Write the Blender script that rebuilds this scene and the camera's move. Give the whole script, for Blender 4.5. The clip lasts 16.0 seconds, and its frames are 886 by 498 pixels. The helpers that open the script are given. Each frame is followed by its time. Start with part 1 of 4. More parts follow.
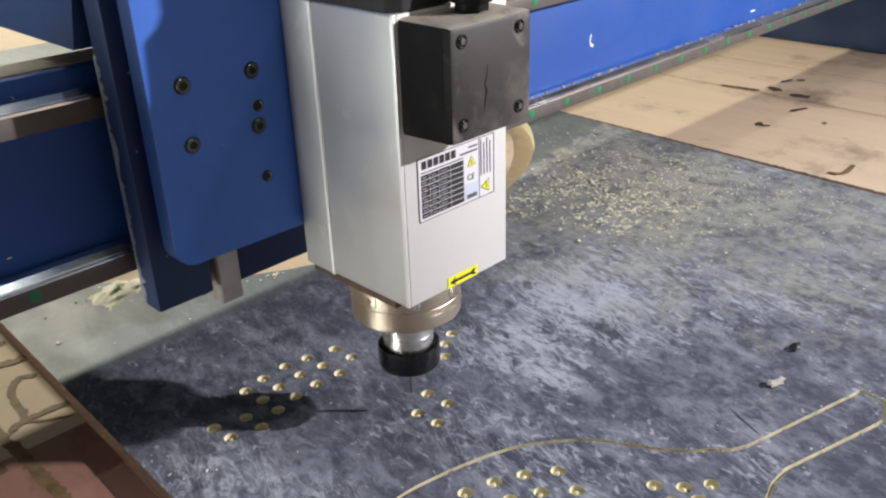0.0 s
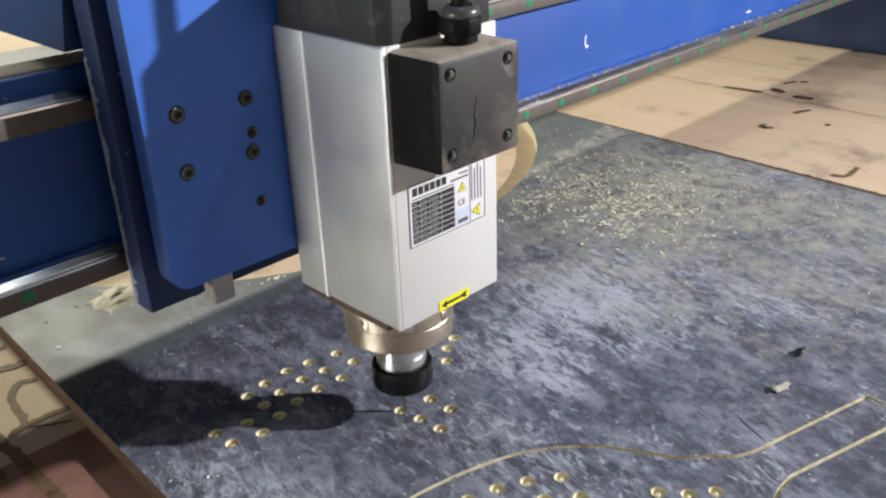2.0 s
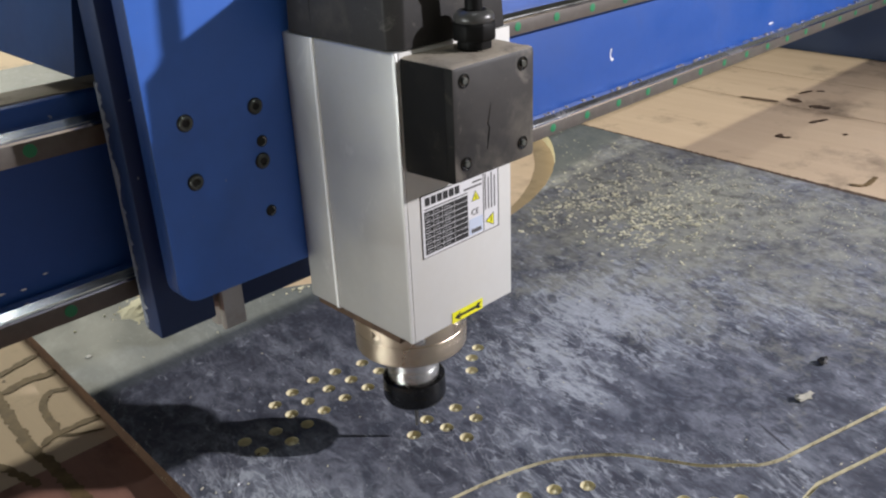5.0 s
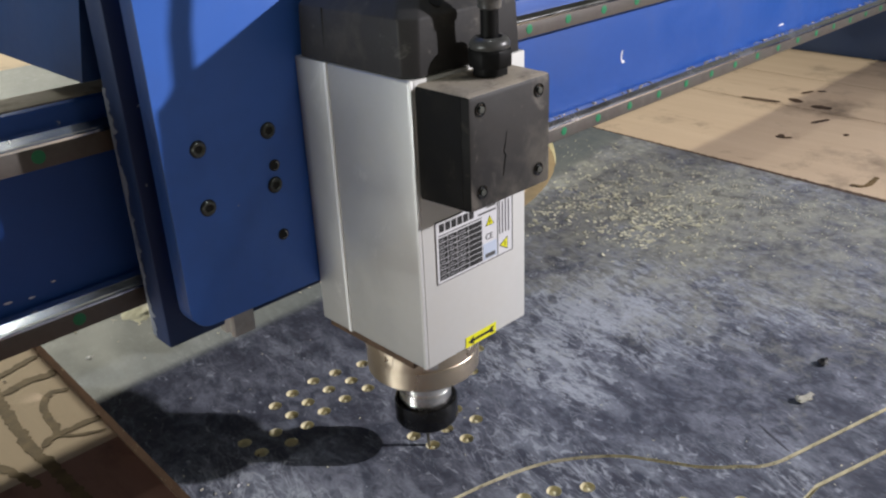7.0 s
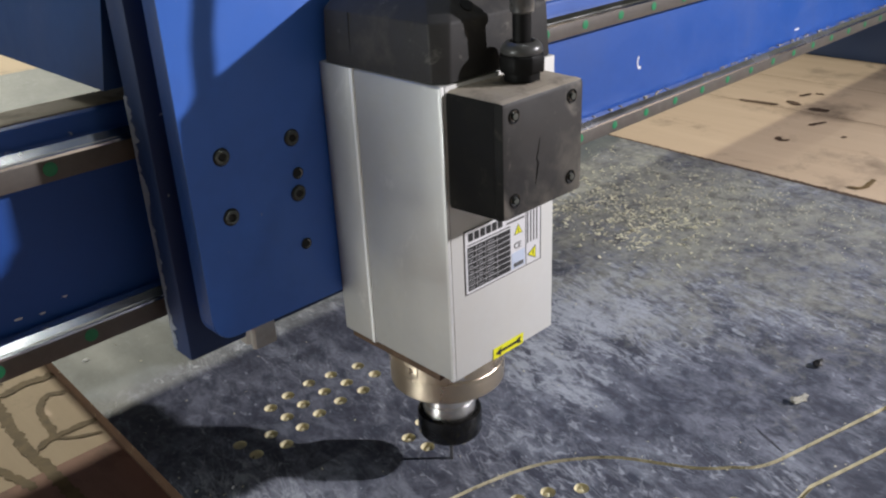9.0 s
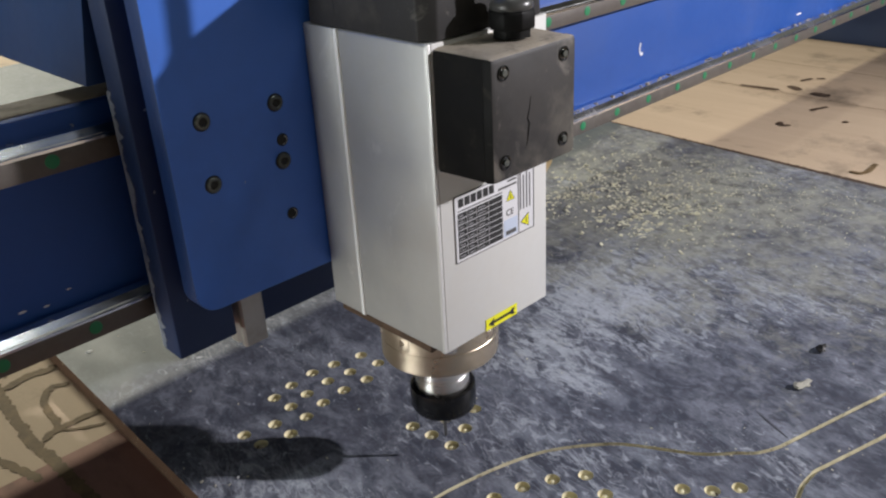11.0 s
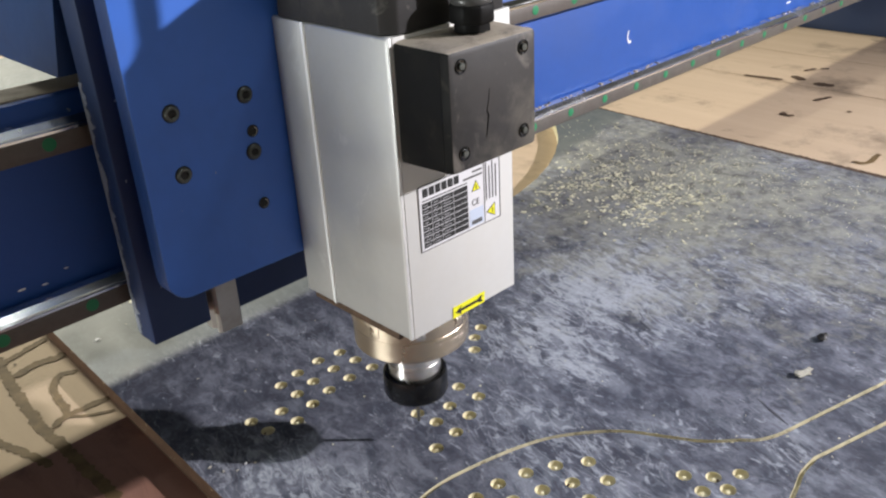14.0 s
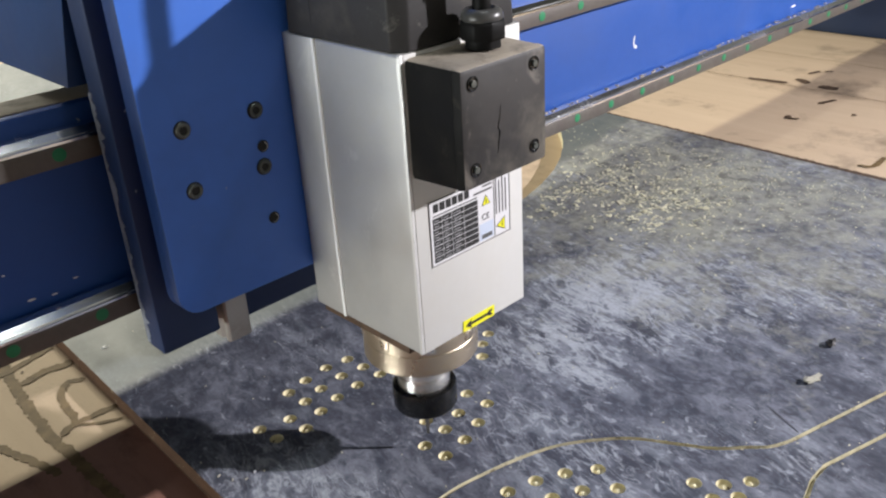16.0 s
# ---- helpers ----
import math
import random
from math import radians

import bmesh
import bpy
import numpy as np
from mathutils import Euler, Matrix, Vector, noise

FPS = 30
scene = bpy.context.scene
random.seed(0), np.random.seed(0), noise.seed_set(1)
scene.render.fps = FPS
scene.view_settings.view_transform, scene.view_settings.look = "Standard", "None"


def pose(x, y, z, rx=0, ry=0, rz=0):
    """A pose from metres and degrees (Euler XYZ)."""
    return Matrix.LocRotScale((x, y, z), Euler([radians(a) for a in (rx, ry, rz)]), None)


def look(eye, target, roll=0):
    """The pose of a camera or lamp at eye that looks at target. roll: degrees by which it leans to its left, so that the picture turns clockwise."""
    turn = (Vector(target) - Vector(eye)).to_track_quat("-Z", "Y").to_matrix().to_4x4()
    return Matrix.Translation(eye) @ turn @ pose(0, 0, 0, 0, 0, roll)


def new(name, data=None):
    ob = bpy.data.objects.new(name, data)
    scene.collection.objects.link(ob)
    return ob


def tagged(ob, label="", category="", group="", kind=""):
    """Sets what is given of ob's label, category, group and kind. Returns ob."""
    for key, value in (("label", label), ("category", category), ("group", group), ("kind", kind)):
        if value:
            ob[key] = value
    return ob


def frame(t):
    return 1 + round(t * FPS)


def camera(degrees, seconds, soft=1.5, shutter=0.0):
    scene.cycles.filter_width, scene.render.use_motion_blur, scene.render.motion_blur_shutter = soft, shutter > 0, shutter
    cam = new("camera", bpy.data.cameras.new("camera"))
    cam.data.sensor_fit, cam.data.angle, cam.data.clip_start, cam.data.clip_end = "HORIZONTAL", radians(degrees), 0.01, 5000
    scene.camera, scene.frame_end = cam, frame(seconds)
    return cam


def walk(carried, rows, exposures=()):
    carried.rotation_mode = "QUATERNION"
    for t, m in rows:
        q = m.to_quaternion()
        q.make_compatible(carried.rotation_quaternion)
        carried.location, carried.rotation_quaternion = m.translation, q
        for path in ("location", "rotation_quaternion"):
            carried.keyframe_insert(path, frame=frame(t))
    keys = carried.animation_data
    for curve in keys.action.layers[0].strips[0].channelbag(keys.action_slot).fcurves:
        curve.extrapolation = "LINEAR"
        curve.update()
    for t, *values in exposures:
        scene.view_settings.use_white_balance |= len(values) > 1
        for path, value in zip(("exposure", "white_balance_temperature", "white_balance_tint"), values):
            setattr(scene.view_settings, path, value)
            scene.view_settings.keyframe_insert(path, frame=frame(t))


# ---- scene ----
from mathutils.geometry import delaunay_2d_cdt

# ---- camera ----
cam = camera(54.14, 16.0, soft=2.2)
ROWS = [
    (0.0, 0.0083, -0.0025, 0.4394, -45.37, -26.08, 1.80),
    (0.5, 0.0080, 0.0013, 0.4387, -45.30, -26.08, 1.83),
    (1.0, 0.0076, 0.0025, 0.4388, -45.29, -26.04, 1.85),
    (1.5, 0.0114, 0.0037, 0.4391, -45.26, -26.04, 1.89),
    (2.0, 0.0118, 0.0021, 0.4403, -45.28, -26.05, 1.85),
    (2.5, 0.0080, -0.0003, 0.4433, -45.23, -26.05, 1.93),
    (3.0, 0.0067, -0.0010, 0.4454, -45.23, -26.03, 1.98),
    (3.5, -0.0066, 0.0021, 0.4482, -44.97, -25.62, 2.08),
    (6.0, -0.0004, 0.0047, 0.4455, -44.61, -25.43, 2.30),
    (6.5, -0.0008, 0.0044, 0.4458, -44.61, -25.44, 2.26),
    (7.0, -0.0010, 0.0039, 0.4474, -44.55, -25.45, 2.30),
    (7.5, -0.0024, 0.0025, 0.4473, -44.49, -25.40, 2.35),
    (8.0, -0.0028, 0.0000, 0.4497, -44.51, -25.31, 2.39),
    (8.5, 0.0002, 0.0014, 0.4472, -44.54, -25.29, 2.36),
    (9.0, 0.0016, -0.0022, 0.4466, -44.49, -25.19, 2.45),
    (11.5, 0.0008, -0.0005, 0.4461, -44.64, -26.35, 2.96),
    (12.0, -0.0041, -0.0022, 0.4466, -44.51, -26.69, 2.93),
    (12.5, -0.0090, -0.0053, 0.4485, -44.50, -26.68, 2.98),
    (13.0, -0.0092, -0.0063, 0.4493, -44.50, -26.71, 2.92),
    (13.5, -0.0041, -0.0078, 0.4501, -44.49, -26.62, 2.99),
    (14.0, -0.0043, -0.0047, 0.4489, -44.46, -26.60, 2.99),
    (14.5, -0.0038, -0.0020, 0.4494, -44.41, -26.47, 3.03),
    (15.0, -0.0046, 0.0017, 0.4511, -44.41, -26.49, 3.09),
    (15.5, -0.0051, 0.0033, 0.4536, -44.43, -26.50, 3.10),
    (16.0, -0.0062, 0.0010, 0.4530, -44.45, -26.49, 3.19),
]
walk(cam, [(t, pose(x, y, z, 90 + pitch, roll, yaw)) for t, x, y, z, yaw, pitch, roll in ROWS], exposures=[(0.0, 0.0), (3.7, 0.0), (4.6, -0.2), (5.7, -0.42), (11.4, -0.42), (11.6, -0.38), (12.0, -0.04), (16.0, 0.0)])

# ---- light ----
world = bpy.data.worlds.new("world")
scene.world = world
world.use_nodes = True
world.node_tree.nodes["Background"].inputs["Color"].default_value = (1.0, 0.975, 0.88, 1)
world.node_tree.nodes["Background"].inputs["Strength"].default_value = 0.42

# a work lamp beside the camera, aimed at the head
work = new("work_lamp_light", bpy.data.lights.new("work_lamp_light", "SPOT"))
work.data.energy, work.data.shadow_soft_size, work.data.color = 384.0, 0.034, (0.972, 0.938, 0.985)
work.data.spot_size, work.data.spot_blend = radians(90), 1.0
work.matrix_world = look((1.95, -1.25, 1.12), (0.20, 0.75, 0.12))

# unseen lamps: the inferred back light, high and north, and an added west fill
back_lamp = new("back_light", bpy.data.lights.new("back_light", "AREA"))
back_lamp.data.shape, back_lamp.data.size, back_lamp.data.size_y, back_lamp.data.energy, back_lamp.data.color = "RECTANGLE", 2.0, 0.025, 520.0, (1.0, 0.965, 0.80)
back_lamp.matrix_world = look((1.5, 6.9, 3.65), (0.5, 0.7, 0.0))
west_fill = new("west_fill_light", bpy.data.lights.new("west_fill_light", "AREA"))
west_fill.data.shape, west_fill.data.size, west_fill.data.size_y, west_fill.data.energy, west_fill.data.color = "RECTANGLE", 1.4, 1.2, 335.0, (0.95, 0.99, 0.97)
west_fill.matrix_world = look((-5.9, 1.30, -0.10), (0.3, 0.45, 0.25))

# an unseen fluorescent tube under the ceiling, placed for the streak on the rails
tube_light = new("tube_light", bpy.data.lights.new("tube_light", "AREA"))
tube_light.data.shape, tube_light.data.size, tube_light.data.size_y, tube_light.data.energy, tube_light.data.color = "RECTANGLE", 1.2, 0.05, 24.0, (0.95, 1.0, 1.0)
tube_light.matrix_world = look((0.45, 0.1, 4.05), (0.45, 0.1001, 0.0))

# ---- materials ----
def nodes_of(name):
    m = bpy.data.materials.new(name)
    m.use_nodes = True
    return m, m.node_tree, m.node_tree.nodes["Principled BSDF"]


def add(nt, kind, **values):
    n = nt.nodes.new(kind)
    for k, v in values.items():
        n.inputs[k].default_value = v
    return n


def noise_tex(nt, vec, scale, detail=4, rough=0.6, warp=0.0):
    n = add(nt, "ShaderNodeTexNoise", Scale=scale, Detail=detail, Roughness=rough, Distortion=warp)
    nt.links.new(vec, n.inputs["Vector"])
    return n.outputs["Fac"]


def ramp(nt, fac, *stops):
    r = nt.nodes.new("ShaderNodeValToRGB")
    while len(r.color_ramp.elements) < len(stops):
        r.color_ramp.elements.new(0.5)
    for e, (p, c) in zip(r.color_ramp.elements, stops):
        e.position, e.color = p, (*c, 1) if not isinstance(c, float) else (c, c, c, 1)
    nt.links.new(fac, r.inputs["Fac"])
    return r.outputs["Color"]


def blend(nt, fac, a, b, mode="MIX"):
    m = nt.nodes.new("ShaderNodeMix")
    m.data_type, m.blend_type = "RGBA", mode
    for socket, v in ((m.inputs[0], fac), (m.inputs[6], a), (m.inputs[7], b)):
        if isinstance(v, (int, float)):
            socket.default_value = v
        elif isinstance(v, tuple):
            socket.default_value = (*v, 1)
        else:
            nt.links.new(v, socket)
    return m.outputs[2]


def calc(nt, op, a, b=0.0):
    n = nt.nodes.new("ShaderNodeMath")
    n.operation = op
    for socket, v in ((n.inputs[0], a), (n.inputs[1], b)):
        if isinstance(v, (int, float)):
            socket.default_value = v
        else:
            nt.links.new(v, socket)
    return n.outputs[0]


def bump(nt, height, strength, distance, bsdf):
    b = add(nt, "ShaderNodeBump", Strength=strength, Distance=distance)
    nt.links.new(height, b.inputs["Height"])
    nt.links.new(b.outputs["Normal"], bsdf.inputs["Normal"])


def coords(nt, rot=0.0, scale=(1, 1, 1)):
    tc = nt.nodes.new("ShaderNodeTexCoord")
    mp = nt.nodes.new("ShaderNodeMapping")
    mp.inputs["Rotation"].default_value = (0, 0, radians(rot))
    mp.inputs["Scale"].default_value = scale
    nt.links.new(tc.outputs["Object"], mp.inputs["Vector"])
    return mp.outputs["Vector"]


def worn(name, colour, rough=0.5, metal=0.0, dirt=(0.3, 0.27, 0.2), amount=0.3, scale=25, grain=0.15, rel=0.0003):
    """A painted, moulded or bare surface with dirt and grain of its own."""
    m, nt, b = nodes_of(name)
    v = coords(nt)
    big, small = noise_tex(nt, v, scale, 5, 0.65), noise_tex(nt, v, scale * 14, 3, 0.6)
    base = blend(nt, ramp(nt, small, (0.3, 0.0), (0.7, grain)), colour, tuple(c * 0.55 for c in colour))
    base = blend(nt, ramp(nt, big, (0.5, 0.0), (0.78, amount)), base, dirt)
    nt.links.new(base, b.inputs["Base Color"])
    nt.links.new(ramp(nt, big, (0.3, max(0.0, rough - 0.08)), (0.75, min(1.0, rough + 0.2))), b.inputs["Roughness"])
    b.inputs["Metallic"].default_value = metal
    if rel:
        bump(nt, small, 0.25, rel, b)
    return m


def plain(name, colour, rough=0.5, metal=0.0):
    m, nt, b = nodes_of(name)
    b.inputs["Base Color"].default_value = (*colour, 1)
    b.inputs["Roughness"].default_value, b.inputs["Metallic"].default_value = rough, metal
    return m


def skewed(nt, angle, scale):
    """Object coordinates turned by an angle and then stretched."""
    tc = nt.nodes.new("ShaderNodeTexCoord")
    turn = nt.nodes.new("ShaderNodeMapping")
    turn.inputs["Rotation"].default_value = (0, 0, radians(angle))
    stretch = nt.nodes.new("ShaderNodeMapping")
    stretch.inputs["Scale"].default_value = scale
    nt.links.new(tc.outputs["Object"], turn.inputs["Vector"])
    nt.links.new(turn.outputs["Vector"], stretch.inputs["Vector"])
    return stretch.outputs["Vector"]


def laminate():
    """Dark blue-grey stone pattern with pale drifting streaks, and dust trodden in by the chips."""
    m, nt, b = nodes_of("stone_laminate")
    tc = nt.nodes.new("ShaderNodeTexCoord").outputs["Object"]
    cloud = noise_tex(nt, skewed(nt, 12, (17, 9, 10)), 1.0, 6, 0.62, 0.5)
    field = noise_tex(nt, skewed(nt, -6, (7.5, 4.0, 6)), 1.0, 3, 0.5)
    streak = noise_tex(nt, skewed(nt, 14, (42, 16, 30)), 1.0, 7, 0.64, 0.6)
    thin = noise_tex(nt, skewed(nt, 9, (120, 62, 60)), 1.0, 4, 0.62, 0.6)
    stroke = noise_tex(nt, skewed(nt, 36, (110, 34, 50)), 1.0, 6, 0.70, 0.5)
    blot = noise_tex(nt, skewed(nt, 10, (120, 78, 50)), 1.0, 4, 0.62, 0.8)
    mottle = noise_tex(nt, skewed(nt, 20, (58, 40, 40)), 1.0, 4, 0.6, 0.8)
    fine = noise_tex(nt, tc, 300, 3, 0.6)
    col = ramp(nt, cloud, (0.34, (0.060, 0.063, 0.085)), (0.50, (0.122, 0.129, 0.164)), (0.64, (0.205, 0.216, 0.262)))
    col = blend(nt, ramp(nt, mottle, (0.37, 0.85), (0.50, 0.0)), col, (0.060, 0.069, 0.094))
    col = blend(nt, ramp(nt, mottle, (0.54, 0.0), (0.64, 0.5)), col, (0.26, 0.28, 0.335))
    col = blend(nt, ramp(nt, blot, (0.34, 0.5), (0.49, 0.0)), col, (0.050, 0.060, 0.080))
    col = blend(nt, ramp(nt, blot, (0.53, 0.0), (0.68, 0.35)), col, (0.30, 0.32, 0.375))
    # where the pale drifts and the deep pools of the pattern lie on the sheet
    sep = nt.nodes.new("ShaderNodeSeparateXYZ")
    nt.links.new(tc, sep.inputs[0])
    field = calc(nt, "ADD", 0.472, calc(nt, "MULTIPLY", calc(nt, "SUBTRACT", field, 0.5), 0.35))
    for cx, cy, sx, sy, rise in ((0.60, 0.45, 0.10, 0.05, 0.10), (0.71, 0.47, 0.12, 0.06, 0.09), (0.51, 0.385, 0.06, 0.035, 0.09), (0.64, 0.36, 0.07, 0.035, 0.06), (0.775, 0.26, 0.025, 0.10, 0.10),
                                 (0.34, 0.41, 0.12, 0.06, 0.04), (0.76, 0.37, 0.06, 0.07, 0.05), (0.24, 0.50, 0.05, 0.05, 0.06), (0.43, 0.30, 0.10, 0.05, 0.04), (0.60, 0.27, 0.07, 0.05, -0.06), (0.70, 0.23, 0.07, 0.05, -0.08),
                                 (0.53, 0.325, 0.05, 0.03, -0.05), (0.53, 0.20, 0.04, 0.02, 0.06), (0.555, 0.43, 0.012, 0.055, 0.11), (0.598, 0.40, 0.011, 0.07, 0.09), (0.635, 0.46, 0.014, 0.09, 0.07), (0.682, 0.42, 0.011, 0.06, 0.07), (0.52, 0.385, 0.012, 0.03, 0.10)):
        ex = calc(nt, "DIVIDE", calc(nt, "SUBTRACT", sep.outputs[0], cx), sx)
        ey = calc(nt, "DIVIDE", calc(nt, "SUBTRACT", sep.outputs[1], cy), sy)
        far = calc(nt, "ADD", calc(nt, "MULTIPLY", ex, ex), calc(nt, "MULTIPLY", ey, ey))
        field = calc(nt, "ADD", field, calc(nt, "MULTIPLY", calc(nt, "EXPONENT", calc(nt, "MULTIPLY", far, -1.0)), rise))
    wide = calc(nt, "ADD", streak, calc(nt, "MULTIPLY", calc(nt, "SUBTRACT", field, 0.5), 0.9))
    col = blend(nt, ramp(nt, wide, (0.50, 0.0), (0.58, 0.34), (0.70, 0.62)), col, (0.34, 0.368, 0.425))
    narrow = calc(nt, "ADD", thin, calc(nt, "MULTIPLY", calc(nt, "SUBTRACT", field, 0.5), 1.0))
    col = blend(nt, ramp(nt, narrow, (0.58, 0.0), (0.66, 0.75)), col, (0.46, 0.49, 0.545))
    wisp = calc(nt, "SUBTRACT", 1.0, calc(nt, "MULTIPLY", calc(nt, "ABSOLUTE", calc(nt, "SUBTRACT", noise_tex(nt, skewed(nt, 16, (62, 19, 30)), 1.0, 5, 0.6, 1.1), 0.5)), 9.0))
    wisp = calc(nt, "ADD", wisp, calc(nt, "MULTIPLY", calc(nt, "SUBTRACT", field, 0.56), 3.5))
    col = blend(nt, ramp(nt, wisp, (0.58, 0.0), (1.15, 0.72)), col, (0.50, 0.53, 0.585))
    col = blend(nt, ramp(nt, stroke, (0.655, 0.0), (0.71, 0.8)), col, (0.47, 0.50, 0.55))
    col = blend(nt, ramp(nt, streak, (0.30, 0.6), (0.44, 0.0)), col, (0.052, 0.054, 0.072))
    col = blend(nt, ramp(nt, thin, (0.32, 0.5), (0.43, 0.0)), col, (0.055, 0.056, 0.074))
    col = blend(nt, ramp(nt, fine, (0.35, 0.2), (0.62, 0.0)), col, (0.075, 0.077, 0.095))
    col = blend(nt, ramp(nt, calc(nt, "ADD", field, calc(nt, "MULTIPLY", calc(nt, "SUBTRACT", blot, 0.5), 0.25)), (0.34, 0.7), (0.45, 0.0)), col, (0.056, 0.060, 0.082))
    # dust film round the heap of chips
    dx = calc(nt, "MULTIPLY", calc(nt, "SUBTRACT", sep.outputs[0], 0.945), 3.2)
    dy = calc(nt, "MULTIPLY", calc(nt, "SUBTRACT", sep.outputs[1], 0.555), 2.6)
    d = calc(nt, "SQRT", calc(nt, "ADD", calc(nt, "MULTIPLY", dx, dx), calc(nt, "MULTIPLY", dy, dy)))
    near = calc(nt, "SUBTRACT", 1.15, d)
    patch = calc(nt, "ADD", near, calc(nt, "MULTIPLY", calc(nt, "SUBTRACT", noise_tex(nt, tc, 14, 7, 0.7), 0.5), 2.6))
    mottled = calc(nt, "ADD", patch, calc(nt, "MULTIPLY", calc(nt, "SUBTRACT", noise_tex(nt, tc, 60, 6, 0.75, 0.6), 0.5), 2.4))
    film = ramp(nt, mottled, (0.1, 0.0), (0.6, 0.45), (1.1, 0.82))
    col = blend(nt, film, col, (0.37, 0.37, 0.315))
    heap = calc(nt, "MINIMUM", calc(nt, "MAXIMUM", near, 0.0), 1.0)
    gaps = calc(nt, "MULTIPLY", heap, ramp(nt, noise_tex(nt, tc, 50, 6, 0.7, 0.3), (0.52, 0.0), (0.60, 0.8)))
    col = blend(nt, gaps, col, (0.12, 0.12, 0.11))
    # an even film under the beam: dust, and the back-lit zone painted in
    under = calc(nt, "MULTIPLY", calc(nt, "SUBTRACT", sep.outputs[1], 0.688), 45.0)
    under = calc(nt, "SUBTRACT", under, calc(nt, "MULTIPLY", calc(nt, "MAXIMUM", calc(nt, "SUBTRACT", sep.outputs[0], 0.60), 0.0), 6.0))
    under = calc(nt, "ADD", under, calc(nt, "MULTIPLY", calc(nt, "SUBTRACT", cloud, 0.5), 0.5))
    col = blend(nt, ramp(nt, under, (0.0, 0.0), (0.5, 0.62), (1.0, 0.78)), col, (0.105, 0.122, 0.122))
    nt.links.new(col, b.inputs["Base Color"])
    b.inputs["Specular IOR Level"].default_value = 0.30
    nt.links.new(ramp(nt, cloud, (0.3, 0.52), (0.75, 0.66)), b.inputs["Roughness"])
    bump(nt, noise_tex(nt, tc, 260, 4, 0.6), 0.18, 0.0004, b)
    return m


def board_wood(name, a, c, rot=0.0, grain=(60, 4, 60), stain=0.5):
    m, nt, b = nodes_of(name)
    v = coords(nt, rot, grain)
    tc = nt.nodes.new("ShaderNodeTexCoord").outputs["Object"]
    g, big, fine = noise_tex(nt, v, 1.0, 6, 0.65), noise_tex(nt, tc, 5.5, 7, 0.68), noise_tex(nt, tc, 320, 3, 0.6)
    col = blend(nt, ramp(nt, g, (0.3, 0.0), (0.7, 1.0)), a, c)
    col = blend(nt, ramp(nt, big, (0.55, 0.0), (0.74, stain)), col, tuple(0.3 * x for x in a))
    col = blend(nt, ramp(nt, fine, (0.6, 0.0), (0.8, 0.3)), col, tuple(0.45 * x for x in c))
    nt.links.new(col, b.inputs["Base Color"])
    b.inputs["Roughness"].default_value = 0.78
    bump(nt, fine, 0.3, 0.0005, b)
    return m


M_LAM = laminate()
M_CORE = board_wood("fibreboard_core", (0.64, 0.58, 0.36), (0.80, 0.74, 0.52), 0, (160, 160, 160), 0.5)
M_CUT = board_wood("patchy_cut", (0.46, 0.42, 0.27), (0.70, 0.65, 0.46), 0, (90, 90, 90), 0.9)
M_EDGE = board_wood("fibreboard_edge", (0.090, 0.044, 0.024), (0.15, 0.08, 0.042), 0, (50, 50, 200), 0.5)
M_SPOIL = board_wood("spoilboard", (0.50, 0.375, 0.255), (0.57, 0.44, 0.305), 90, (30, 2.0, 30), 0.85)
M_BROWN_PANEL = board_wood("brown_board", (0.27, 0.135, 0.095), (0.36, 0.19, 0.14), 90, (30, 4.0, 30), 0.5)
M_GROOVE = board_wood("burnt_groove", (0.11, 0.070, 0.028), (0.22, 0.145, 0.062), 0, (70, 70, 70), 0.6)
M_SCORCH_SHADE = board_wood("scorch_shade", (0.05, 0.03, 0.018), (0.12, 0.07, 0.04), 0, (70, 70, 70), 0.6)
M_BLUE = worn("blue_paint", (0.012, 0.076, 0.34), 0.5, 0.0, (0.05, 0.08, 0.20), 0.35, 9, 0.10, 0.0001)
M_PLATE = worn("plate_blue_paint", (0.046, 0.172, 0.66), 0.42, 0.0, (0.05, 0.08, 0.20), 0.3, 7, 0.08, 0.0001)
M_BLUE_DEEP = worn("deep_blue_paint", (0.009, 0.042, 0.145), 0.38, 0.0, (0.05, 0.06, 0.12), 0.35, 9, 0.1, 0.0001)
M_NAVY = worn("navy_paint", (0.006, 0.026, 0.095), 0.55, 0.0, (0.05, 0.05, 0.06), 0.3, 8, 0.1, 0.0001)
M_PLATE_SHADE = worn("shaded_plate_blue", (0.018, 0.055, 0.19), 0.4, 0.0, (0.05, 0.06, 0.12), 0.35, 9, 0.1, 0.0001)
M_CHIP = worn("bare_chipped_paint", (0.24, 0.27, 0.33), 0.6, 0.0, (0.05, 0.09, 0.2), 0.9, 90, 0.5)
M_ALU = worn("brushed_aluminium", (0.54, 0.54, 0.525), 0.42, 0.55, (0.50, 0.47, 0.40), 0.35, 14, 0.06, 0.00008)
M_FRONT_LIT = worn("lit_aluminium_front", (0.66, 0.66, 0.635), 0.45, 0.1, (0.60, 0.56, 0.48), 0.3, 12, 0.04, 0.00005)
M_LINE = plain("edge_highlight", (0.95, 0.95, 0.93), 0.4, 0.0)
M_PALE_METAL = worn("pale_metal", (0.74, 0.74, 0.72), 0.4, 0.3, (0.5, 0.48, 0.42), 0.4, 40, 0.1, 0.0)
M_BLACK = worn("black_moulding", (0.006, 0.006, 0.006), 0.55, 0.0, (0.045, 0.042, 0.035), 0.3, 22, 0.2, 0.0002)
M_CAP = worn("cap_moulding", (0.036, 0.035, 0.035), 0.6, 0.0, (0.12, 0.11, 0.095), 0.6, 26, 0.2, 0.0002)
